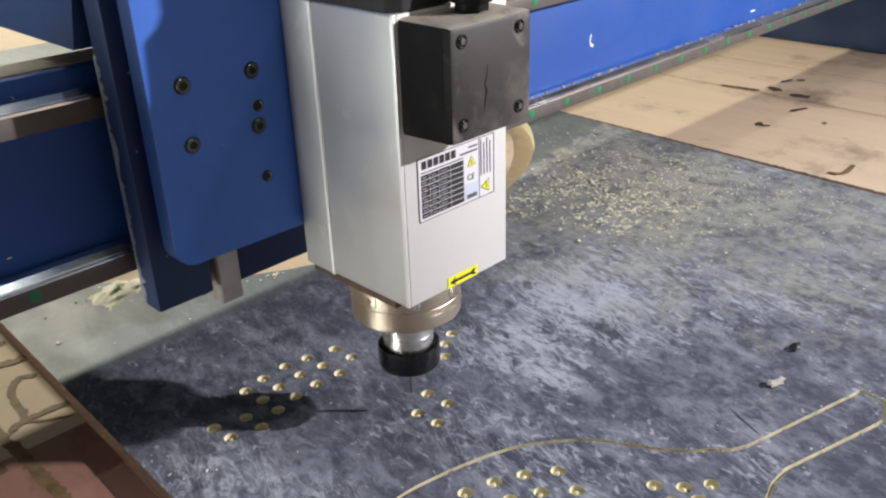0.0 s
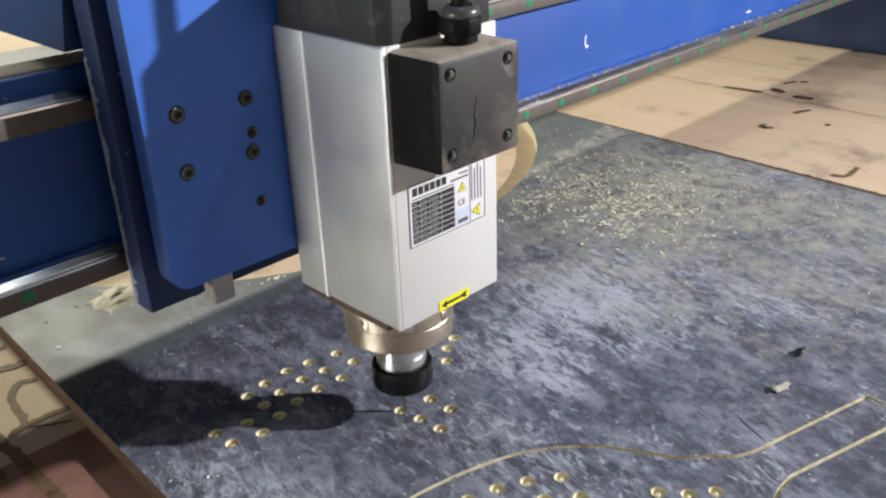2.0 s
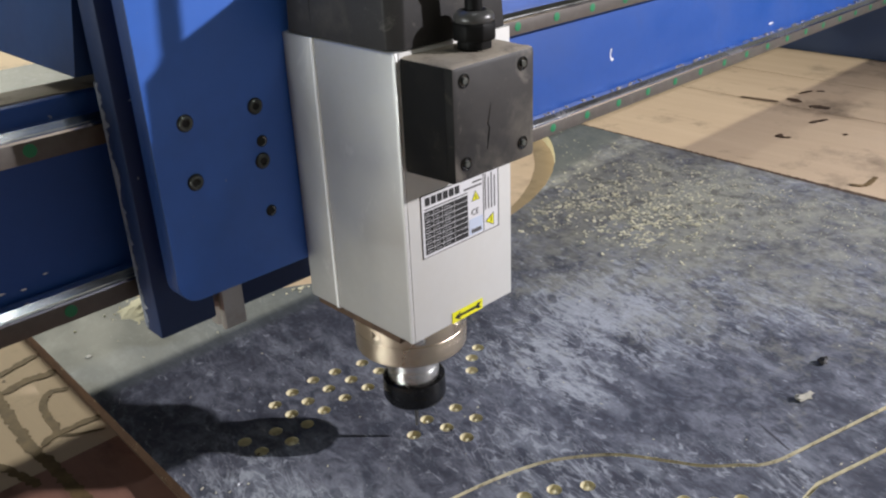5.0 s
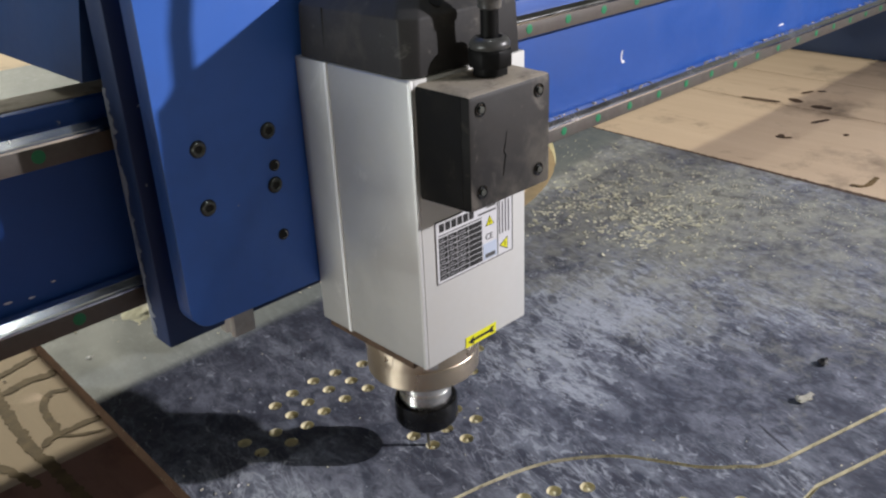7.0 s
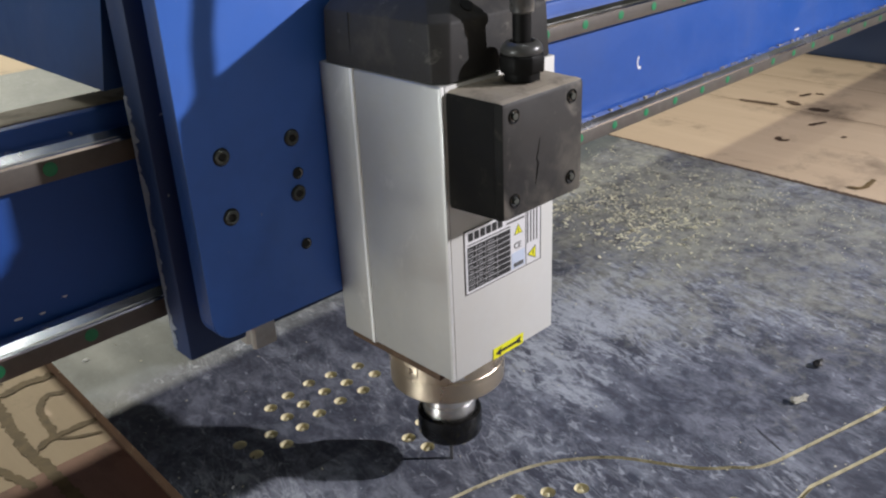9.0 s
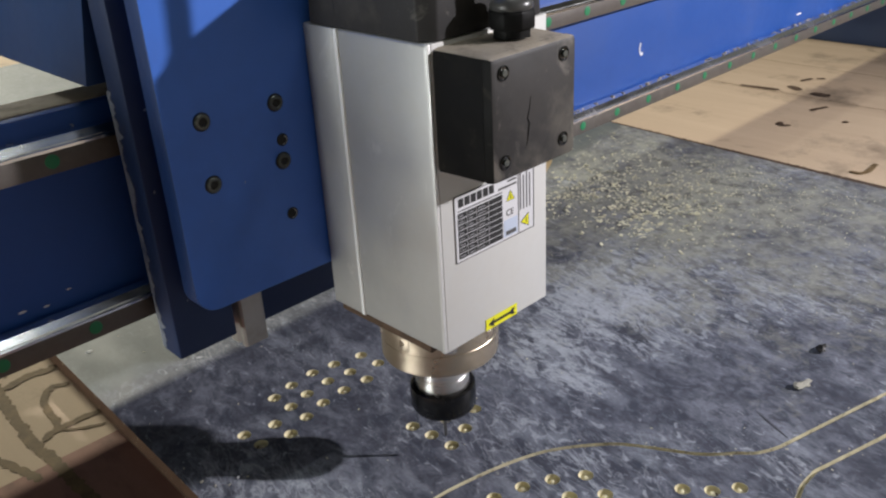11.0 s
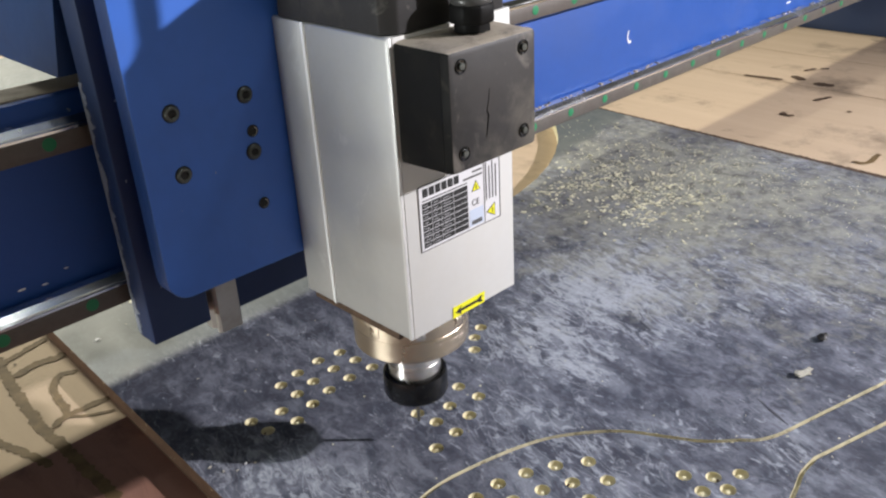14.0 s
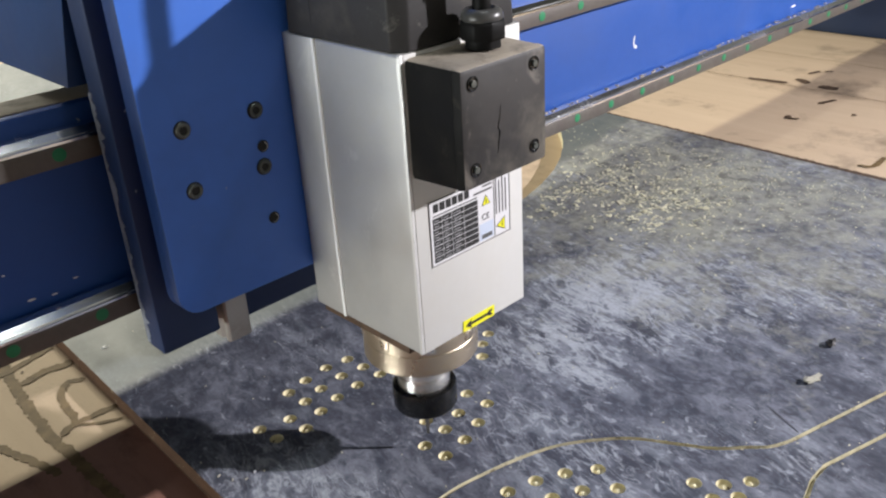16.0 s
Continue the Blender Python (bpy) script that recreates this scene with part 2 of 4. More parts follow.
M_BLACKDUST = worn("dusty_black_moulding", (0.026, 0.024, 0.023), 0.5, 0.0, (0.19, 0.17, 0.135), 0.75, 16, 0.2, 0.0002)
M_GLAND = worn("dusty_gland", (0.06, 0.06, 0.058), 0.30, 0.0, (0.30, 0.28, 0.24), 0.8, 50, 0.2, 0.0002)
M_DUSTTOP = worn("dust_layer", (0.38, 0.33, 0.265), 0.85, 0.0, (0.05, 0.045, 0.04), 0.9, 45, 0.2, 0.0003)
M_RUBBER = worn("black_nut_cover", (0.004, 0.004, 0.004), 0.16, 0.0, (0.03, 0.03, 0.027), 0.15, 40, 0.1, 0.0001)
M_STEEL = worn("turned_steel", (0.60, 0.51, 0.39), 0.24, 0.9, (0.34, 0.26, 0.16), 0.3, 9, 0.05, 0.0)
M_DULL = worn("dull_steel", (0.42, 0.41, 0.39), 0.4, 0.6, (0.22, 0.18, 0.13), 0.4, 40, 0.1, 0.0001)
M_CHROME = worn("polished_shaft", (0.86, 0.85, 0.82), 0.15, 0.95, (0.4, 0.36, 0.3), 0.2, 40, 0.05, 0.0)
def turned(m):
    """Adds the fine grooves of the lathe, running round the part."""
    nt = m.node_tree
    b = nt.nodes["Principled BSDF"]
    bump(nt, noise_tex(nt, coords(nt, 0, (3, 3, 1600)), 1.0, 3, 0.6), 0.8, 0.0006, b)
    return m


turned(M_STEEL)
turned(M_CHROME)
M_RAIL = worn("ground_rail_steel", (0.82, 0.83, 0.84), 0.26, 1.0, (0.20, 0.17, 0.14), 0.3, 10, 0.15, 0.0001)
M_RIDGE = worn("polished_rail_ridge", (0.86, 0.87, 0.88), 0.15, 1.0, (0.25, 0.22, 0.19), 0.25, 12, 0.1, 0.0)
M_RAILSIDE = worn("dark_rail_side", (0.135, 0.122, 0.11), 0.45, 0.3, (0.08, 0.06, 0.05), 0.7, 14, 0.3, 0.0002)
M_GREEN = plain("green_plug", (0.012, 0.21, 0.085), 0.5)
M_BOLT = worn("dark_bolt", (0.11, 0.12, 0.11), 0.32, 0.7, (0.16, 0.16, 0.14), 0.5, 120, 0.3)
M_HOLE = plain("hole_dark", (0.006, 0.006, 0.006), 0.6)
M_YELLOW = plain("yellow_sticker", (0.83, 0.80, 0.02), 0.5)
M_INK = plain("black_ink", (0.015, 0.015, 0.015), 0.6)
M_GREYINK = plain("grey_ink", (0.09, 0.09, 0.09), 0.6)
M_PAPER = worn("label_paper", (0.72, 0.72, 0.74), 0.5, 0.0, (0.55, 0.52, 0.46), 0.2, 60, 0.03, 0.0)
M_FAINT = plain("faint_print", (0.30, 0.30, 0.31), 0.5)
M_PALEBLUE = plain("pale_blue_print", (0.55, 0.62, 0.75), 0.5)
M_CHIPS = board_wood("wood_chip", (0.66, 0.63, 0.45), (0.78, 0.75, 0.58), 0, (90, 90, 90), 0.3)
M_GREYBIT = worn("grey_scrap", (0.52, 0.50, 0.42), 0.8, 0.0, (0.10, 0.10, 0.09), 0.7, 200, 0.4)
M_SCUFF = worn("scuffed_laminate", (0.085, 0.086, 0.105), 0.6, 0.0, (0.15, 0.15, 0.18), 0.6, 90, 0.3, 0.0)
M_CARBIDE = plain("carbide", (0.30, 0.29, 0.27), 0.3, 0.9)
M_WHITEMARK = plain("white_paint_mark", (0.8, 0.8, 0.85), 0.6)
M_WALL = worn("workshop_wall", (0.29, 0.29, 0.275), 0.8, 0.0, (0.25, 0.24, 0.22), 0.5, 1.5, 0.1, 0.0)
M_CEIL = worn("workshop_ceiling", (0.13, 0.13, 0.125), 0.85, 0.0, (0.08, 0.08, 0.075), 0.5, 1.5, 0.1, 0.0)
M_FLOOR = worn("concrete_floor", (0.28, 0.27, 0.25), 0.8, 0.0, (0.12, 0.11, 0.10), 0.6, 2.0, 0.2, 0.001)


def smeared(m, colour, low, high, amount, scale):
    """Lays rubbed-in smears or specks of another colour over a material."""
    nt = m.node_tree
    b = nt.nodes["Principled BSDF"]
    base = b.inputs["Base Color"].links[0].from_socket
    n = noise_tex(nt, coords(nt, 0, scale), 1.0, 5, 0.62, 0.6)
    nt.links.new(blend(nt, ramp(nt, n, (low, 0.0), (high, amount)), base, colour), b.inputs["Base Color"])


smeared(M_ALU, (0.80, 0.79, 0.75), 0.60, 0.74, 0.6, (40, 40, 26))
smeared(M_ALU, (0.36, 0.34, 0.30), 0.60, 0.78, 0.45, (16, 16, 11))
smeared(M_BLACKDUST, (0.26, 0.235, 0.20), 0.58, 0.74, 0.7, (60, 60, 34))
smeared(M_BLACKDUST, (0.012, 0.012, 0.012), 0.52, 0.66, 0.8, (26, 26, 30))
smeared(M_CAP, (0.20, 0.19, 0.17), 0.62, 0.74, 0.55, (55, 55, 55))
for paint in (M_PLATE, M_BLUE, M_BLUE_DEEP):
    smeared(paint, (0.42, 0.44, 0.48), 0.72, 0.76, 0.8, (150, 150, 150))
smeared(M_BROWN_PANEL, (0.12, 0.06, 0.04), 0.52, 0.70, 0.7, (22, 9, 20))
smeared(M_SPOIL, (0.17, 0.125, 0.08), 0.62, 0.80, 0.75, (16, 13, 16))
# dark patches painted into the cut for its shaded trench
smeared(M_CUT, (0.16, 0.13, 0.08), 0.55, 0.66, 0.75, (120, 120, 120))
smeared(M_EDGE, (0.50, 0.42, 0.28), 0.64, 0.70, 0.8, (160, 160, 160))
smeared(M_BLACK, (0.13, 0.115, 0.09), 0.62, 0.78, 0.2, (80, 80, 80))
M_PLATE.node_tree.nodes["Principled BSDF"].inputs["Specular IOR Level"].default_value = 0.6
for moulding, gloss in ((M_BLACK, 0.12), (M_CAP, 0.25)):
    moulding.node_tree.nodes["Principled BSDF"].inputs["Specular IOR Level"].default_value = gloss


# ---- mesh helpers ----
def box(bm, x0, x1, y0, y1, z0, z1, bevel=0.0, seg=2):
    m = Matrix.Translation(((x0 + x1) / 2, (y0 + y1) / 2, (z0 + z1) / 2)) @ Matrix.Diagonal((x1 - x0, y1 - y0, z1 - z0, 1))
    vs = bmesh.ops.create_cube(bm, size=1.0, matrix=m)["verts"]
    if bevel:
        es = list({e for v in vs for e in v.link_edges})
        bmesh.ops.bevel(bm, geom=es, offset=bevel, segments=seg, profile=0.5, affect="EDGES", clamp_overlap=True)


def solid(x0, x1, y0, y1, z0, z1, bevel=0.0, seg=2):
    bm = bmesh.new()
    box(bm, x0, x1, y0, y1, z0, z1, bevel, seg)
    return bm


def lathe(bm, profile, seg=48, m=None):
    """profile: (radius, z) from one end to the other, turned about z; ends are closed."""
    rings = []
    for r, z in profile:
        rings.append([bm.verts.new((r * math.cos(2 * math.pi * i / seg), r * math.sin(2 * math.pi * i / seg), z)) for i in range(seg)])
    for a, b in zip(rings, rings[1:]):
        for i in range(seg):
            bm.faces.new((a[i], a[(i + 1) % seg], b[(i + 1) % seg], b[i]))
    bm.faces.new(rings[0][::-1])
    bm.faces.new(rings[-1])
    bmesh.ops.recalc_face_normals(bm, faces=bm.faces[:])
    if m is not None:
        bmesh.ops.transform(bm, matrix=m, verts=bm.verts[:])
    return bm


def tube(points, radius, seg=14):
    bm, rings = bmesh.new(), []
    ps = [Vector(p) for p in points]
    for i, p in enumerate(ps):
        d = (ps[min(i + 1, len(ps) - 1)] - ps[max(i - 1, 0)]).normalized()
        a = d.orthogonal().normalized() if not rings else (side - d * side.dot(d)).normalized()
        side, b = a, d.cross(a)
        r = radius[i] if isinstance(radius, (list, tuple)) else radius
        rings.append([bm.verts.new(p + r * (math.cos(2 * math.pi * k / seg) * a + math.sin(2 * math.pi * k / seg) * b)) for k in range(seg)])
    for u, w in zip(rings, rings[1:]):
        for k in range(seg):
            bm.faces.new((u[k], u[(k + 1) % seg], w[(k + 1) % seg], w[k]))
    bm.faces.new(rings[0][::-1])
    bm.faces.new(rings[-1])
    bmesh.ops.recalc_face_normals(bm, faces=bm.faces[:])
    return bm


def prism(outline, y0, y1):
    """An outline of (x, z) pushed from y0 to y1."""
    bm = bmesh.new()
    a = [bm.verts.new((x, y0, z)) for x, z in outline]
    b = [bm.verts.new((x, y1, z)) for x, z in outline]
    n = len(a)
    bm.faces.new(a)
    bm.faces.new(b[::-1])
    for i in range(n):
        bm.faces.new((a[i], b[i], b[(i + 1) % n], a[(i + 1) % n]))
    bmesh.ops.recalc_face_normals(bm, faces=bm.faces[:])
    return bm


def mesh_of(name, bm, material, smooth=35):
    me = bpy.data.meshes.new(name)
    bm.to_mesh(me)
    bm.free()
    for mat in (material if isinstance(material, (list, tuple)) else [material]):
        me.materials.append(mat)
    if smooth:
        me.shade_smooth()
        me.set_sharp_from_angle(angle=radians(smooth))
    return me


def part(name, bm, material, parent=None, label="", smooth=35):
    ob = new(name, mesh_of(name, bm, material, smooth))
    ob.parent = parent
    return tagged(ob, label) if label else ob


def thing(name, label, category, kind="", group=""):
    return tagged(new(name), label, category, group, kind)


FACE_Y = Matrix.Rotation(radians(90), 4, "X")     # turns a lathe's axis from z to -y


# ---- the place around ----
def room():
    f = part("floor", solid(-6, 7, -6, 7, -0.95, -0.9), M_FLOOR)
    tagged(f, "dusty grey concrete workshop floor", "floor", kind="structure")
    # unseen walls, added; their openings go with the lamps and steer the fill
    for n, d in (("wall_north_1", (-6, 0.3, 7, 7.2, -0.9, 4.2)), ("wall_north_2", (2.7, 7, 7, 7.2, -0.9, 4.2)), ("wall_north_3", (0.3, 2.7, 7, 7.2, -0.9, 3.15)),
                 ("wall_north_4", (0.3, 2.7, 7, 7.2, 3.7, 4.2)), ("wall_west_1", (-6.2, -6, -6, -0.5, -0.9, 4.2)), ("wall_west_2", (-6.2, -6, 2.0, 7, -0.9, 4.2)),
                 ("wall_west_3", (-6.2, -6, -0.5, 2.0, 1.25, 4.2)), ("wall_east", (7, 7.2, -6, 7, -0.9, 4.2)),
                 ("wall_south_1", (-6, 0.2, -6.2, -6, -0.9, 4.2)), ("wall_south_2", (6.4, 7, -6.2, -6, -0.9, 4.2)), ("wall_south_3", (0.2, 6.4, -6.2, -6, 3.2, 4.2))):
        w = part(n, solid(*d), M_WALL)
        tagged(w, "plain grey wall added round the workshop, unseen", "wall", kind="structure")
    # unseen ceiling, added to keep ambient light from coming in above
    c = part("ceiling", solid(-6, 7, -6, 7, 4.2, 4.4), M_CEIL)
    tagged(c, "dark grey ceiling added over the workshop, unseen", "ceiling", kind="structure")


def machine_table():
    t = thing("router_table", "steel machine table under a pale wooden spoilboard", "machine table")
    part("table_frame", solid(-0.9, 1.92, -0.9, 2.7, -0.16, -0.034, 0.004), M_NAVY, t)
    for x in (-0.8, 1.8):
        for y in (-0.8, 2.6):
            part("leg", solid(x - 0.05, x + 0.05, y - 0.05, y + 0.05, -0.9, -0.16, 0.004), M_NAVY, t)
    side = thing("side_frame", "dark blue painted steel side frame of the machine", "machine frame")
    part("side_plate", solid(1.925, 2.06, -0.6, 2.4, -0.9, 0.135, 0.006), M_NAVY, side)
    part("top_flange", solid(1.915, 2.07, -0.6, 2.4, 0.137, 0.15, 0.003), M_NAVY, side)


SPOIL_Z = -0.016


def spoilboard():
    s = thing("spoilboard", "pale scorched fibreboard sheet with old tool grooves", "board")
    part("sheet", solid(-0.9, 1.92, -0.9, 2.7, -0.0335, SPOIL_Z, 0.001), M_SPOIL, s)
    # a reddish-brown panel added beside the workpiece, partly painting the beam's shadow
    bm = bmesh.new()
    lo = [bm.verts.new((x, y, SPOIL_Z - 0.001)) for x, y in ((-0.89, -0.89), (0.162, -0.89), (0.2143, 0.656), (-0.89, 0.664))]
    hi = [bm.verts.new((v.co.x, v.co.y, SPOIL_Z + 0.0004)) for v in lo]
    bm.faces.new(hi)
    for i in range(4):
        bm.faces.new((lo[i], lo[(i + 1) % 4], hi[(i + 1) % 4], hi[i]))
    bmesh.ops.recalc_face_normals(bm, faces=bm.faces[:])
    part("brown_panel", bm, M_BROWN_PANEL, s, "reddish-brown panel, partly painting the beam's shadow")
    z = SPOIL_Z + 0.0005
    laid = []

    def groove(points, w, mat=M_GROOVE, name="groove", ragged=1.0):
        bm = bmesh.new()
        rows = []
        laid.append(name)
        level = z + 0.00005 * len(laid)
        ps = [Vector((p[0], p[1], 0)) for p in points]
        fine = []
        for i in range(len(ps) - 1):
            a, b, c, d = (ps[max(0, min(len(ps) - 1, k))] for k in (i - 1, i, i + 1, i + 2))
            n = max(2, int((c - b).length / 0.0022))
            for k in range(n):
                u = k / n
                fine.append(0.5 * (2 * b + (c - a) * u + (2 * a - 5 * b + 4 * c - d) * u * u + (3 * b - a - 3 * c + d) * u ** 3))
        fine.append(ps[-1])
        for i, p in enumerate(fine):
            d = (fine[min(i + 1, len(fine) - 1)] - fine[max(i - 1, 0)]).normalized()
            side = Vector((-d.y, d.x, 0))
            taper = min(1.0, 0.35 + 0.3 * min(i, len(fine) - 1 - i))
            lo = w * taper * (0.5 + ragged * (0.30 * noise.noise(p * 190) + 0.16 * noise.noise(p * 520)))
            hi = w * taper * (0.5 + ragged * (0.30 * noise.noise(p * 190 + Vector((7, 3, 1))) + 0.16 * noise.noise(p * 520 + Vector((4, 9, 2)))))
            rows.append([bm.verts.new((q.x, q.y, level)) for q in (p - side * lo, p, p + side * hi)])
        for a, b in zip(rows, rows[1:]):
            for i in range(2):
                bm.faces.new((a[i], b[i], b[i + 1], a[i + 1]))
        bmesh.ops.recalc_face_normals(bm, faces=bm.faces[:])
        if sum(f.normal.z for f in bm.faces) < 0:
            bmesh.ops.reverse_faces(bm, faces=bm.faces[:])
        part(name, bm, mat, s)

    def arc(cx, cy, r, a0, a1, n=18):
        return [(cx + r * math.cos(radians(a0 + (a1 - a0) * i / n)), cy + r * math.sin(radians(a0 + (a1 - a0) * i / n))) for i in range(n + 1)]

    line = lambda a, b, n=14: [(a[0] + (b[0] - a[0]) * i / n, a[1] + (b[1] - a[1]) * i / n) for i in range(n + 1)]
    groove([(0.170, 0.90), (0.165, 0.822), (0.159, 0.764), (0.156, 0.722), (0.155, 0.692), (0.157, 0.66), (0.160, 0.56)], 0.0105)
    groove([(0.102, 0.760), (0.120, 0.707), (0.126, 0.689), (0.131, 0.674), (0.140, 0.64)], 0.0085)
    groove([(0.216, 0.762), (0.200, 0.768), (0.188, 0.753), (0.183, 0.731), (0.181, 0.707), (0.176, 0.694)], 0.0068)
    groove([(0.162, 0.690), (0.172, 0.697), (0.186, 0.698), (0.206, 0.698), (0.219, 0.694)], 0.0072)
    groove([(0.177, 0.697), (0.189, 0.686), (0.206, 0.676), (0.212, 0.674)], 0.0035)
    groove([(0.150, 0.832), (0.165, 0.833), (0.183, 0.837), (0.200, 0.842), (0.218, 0.847)], 0.0085)
    groove([(0.168, 0.800), (0.176, 0.802), (0.192, 0.806), (0.205, 0.803), (0.221, 0.802)], 0.0095)
    groove(line((0.06, 0.90), (0.05, 0.50), 20), 0.010)
    groove(line((0.1755, 0.8215), (0.1785, 0.8222), 4), 0.0035, M_SCORCH_SHADE, "burnt_spot")
    # scorched slots in the far part
    for a, b, w in (((1.501, 0.757), (1.509, 0.686), 0.013), ((1.543, 0.684), (1.529, 0.654), 0.017), ((1.519, 0.632), (1.522, 0.597), 0.019),
                    ((1.584, 0.681), (1.614, 0.671), 0.008), ((1.616, 0.664), (1.624, 0.651), 0.008), ((1.423, 0.588), (1.459, 0.574), 0.009), ((1.338, 0.599), (1.322, 0.592), 0.010),
                    ((1.322, 0.592), (1.331, 0.577), 0.007), ((1.395, 0.52), (1.40, 0.515), 0.008)):
        groove(line(a, b, 6), w, M_SCORCH_SHADE, "scorch_mark")
    groove([(1.188, 0.425), (1.191, 0.410), (1.205, 0.405), (1.238, 0.408)], 0.008, M_GROOVE, "brown_stain")
    # dark strip beside the sheet: edge dirt with the gap's shadow painted in
    groove(line((1.143, 0.28), (1.170, 0.97), 30), 0.030, M_SCORCH_SHADE, "edge_dirt_and_shade", 0.35)
    groove(line((1.50, 1.0), (1.485, 0.15), 24), 0.0016, M_GROOVE, "joint")
    groove(line((1.70, 1.05), (1.68, 0.15), 24), 0.0014, M_GROOVE, "joint")


# ---- the sheet being cut ----
BX0, BX1, BY0, BY1 = 0.216, 1.105, -0.35, 2.15
RING = 0.0058
OLD = [(0.4188, 0.5649), (0.3921, 0.5721), (0.3698, 0.5762), (0.3450, 0.5744), (0.3234, 0.5701), (0.4208, 0.5425), (0.3940, 0.5510),
       (0.3712, 0.5547), (0.3465, 0.5530), (0.3255, 0.5482), (0.3966, 0.5301), (0.3721, 0.5326), (0.3480, 0.5315), (0.3260, 0.5264),
       (0.3017, 0.5380), (0.3030, 0.5172), (0.2758, 0.5453), (0.2785, 0.5245), (0.5116, 0.5017), (0.4945, 0.4936), (0.4790, 0.4790),
       (0.4276, 0.4491), (0.4029, 0.4353), (0.4047, 0.4139), (0.4289, 0.4262)]
FRONT = [(0.3374, 0.3423), (0.3595, 0.3405), (0.3825, 0.3328), (0.4039, 0.3216), (0.4243, 0.3058), (0.3536, 0.3201), (0.3764, 0.3118),
         (0.3975, 0.3003), (0.4169, 0.2825), (0.3915, 0.2801), (0.3710, 0.2905), (0.4591, 0.2442), (0.4719, 0.2272), (0.4880, 0.2141), (0.4533, 0.2252),
         (0.4671, 0.2126)]
TIP = (0.3779, 0.4311)
STARTS = [(0.0229, 0.0210), (0.0009, 0.0136), (0.0036, -0.0065), (0.0050, -0.0280), (-0.0195, -0.0303), (-0.0219, -0.0092)]
TURN_C = (-0.0014, 0.0036)
CYCLE = 2.74
NEW = [(TIP[0] + x + TURN_C[0], TIP[1] + y + TURN_C[1]) for x, y in STARTS]
DISC = (0.6955, 1.143, 0.4594)
LINES = [[(0.255, 0.352), (0.290, 0.367), (0.3245, 0.3726), (0.3628, 0.3670), (0.4045, 0.3552), (0.4346, 0.3404), (0.4688, 0.3111), (0.4892, 0.2776),
          (0.5021, 0.2554), (0.5201, 0.2367), (0.5522, 0.2136), (0.6762, 0.1802), (0.6727, 0.1592), (0.649, 0.1505), (0.541, 0.1820), (0.522, 0.1822),
          (0.5034, 0.1782), (0.470, 0.170), (0.43, 0.150)]]


def curve_through(ps, n=8):
    out = []
    for i in range(len(ps) - 1):
        p = [Vector(ps[max(0, min(len(ps) - 1, j))]) for j in (i - 1, i, i + 1, i + 2)]
        sharp = i >= 10 and i < 15
        for k in range(n):
            u = k / n
            if sharp:
                q = p[1].lerp(p[2], u)
            else:
                q = 0.5 * (2 * p[1] + (p[2] - p[0]) * u + (2 * p[0] - 5 * p[1] + 4 * p[2] - p[3]) * u * u + (3 * p[1] - p[0] - 3 * p[2] + p[3]) * u ** 3)
            out.append(q)
    return out + [Vector(ps[-1])]


def ribbon(ps, w):
    left, right = [], []
    for i, p in enumerate(ps):
        a = (p - ps[max(i - 1, 0)]).normalized() if i else (ps[1] - p).normalized()
        b = (ps[min(i + 1, len(ps) - 1)] - p).normalized() if i < len(ps) - 1 else a
        d = (a + b).normalized()
        k = w / 2 / max(0.5, d.dot(a)) * (1 + 0.10 * noise.noise(Vector((p.x * 160, p.y * 160, 0))))
        n = Vector((-d.y, d.x))
        left.append(p + n * k)
        right.append(p - n * k)
    return left, right


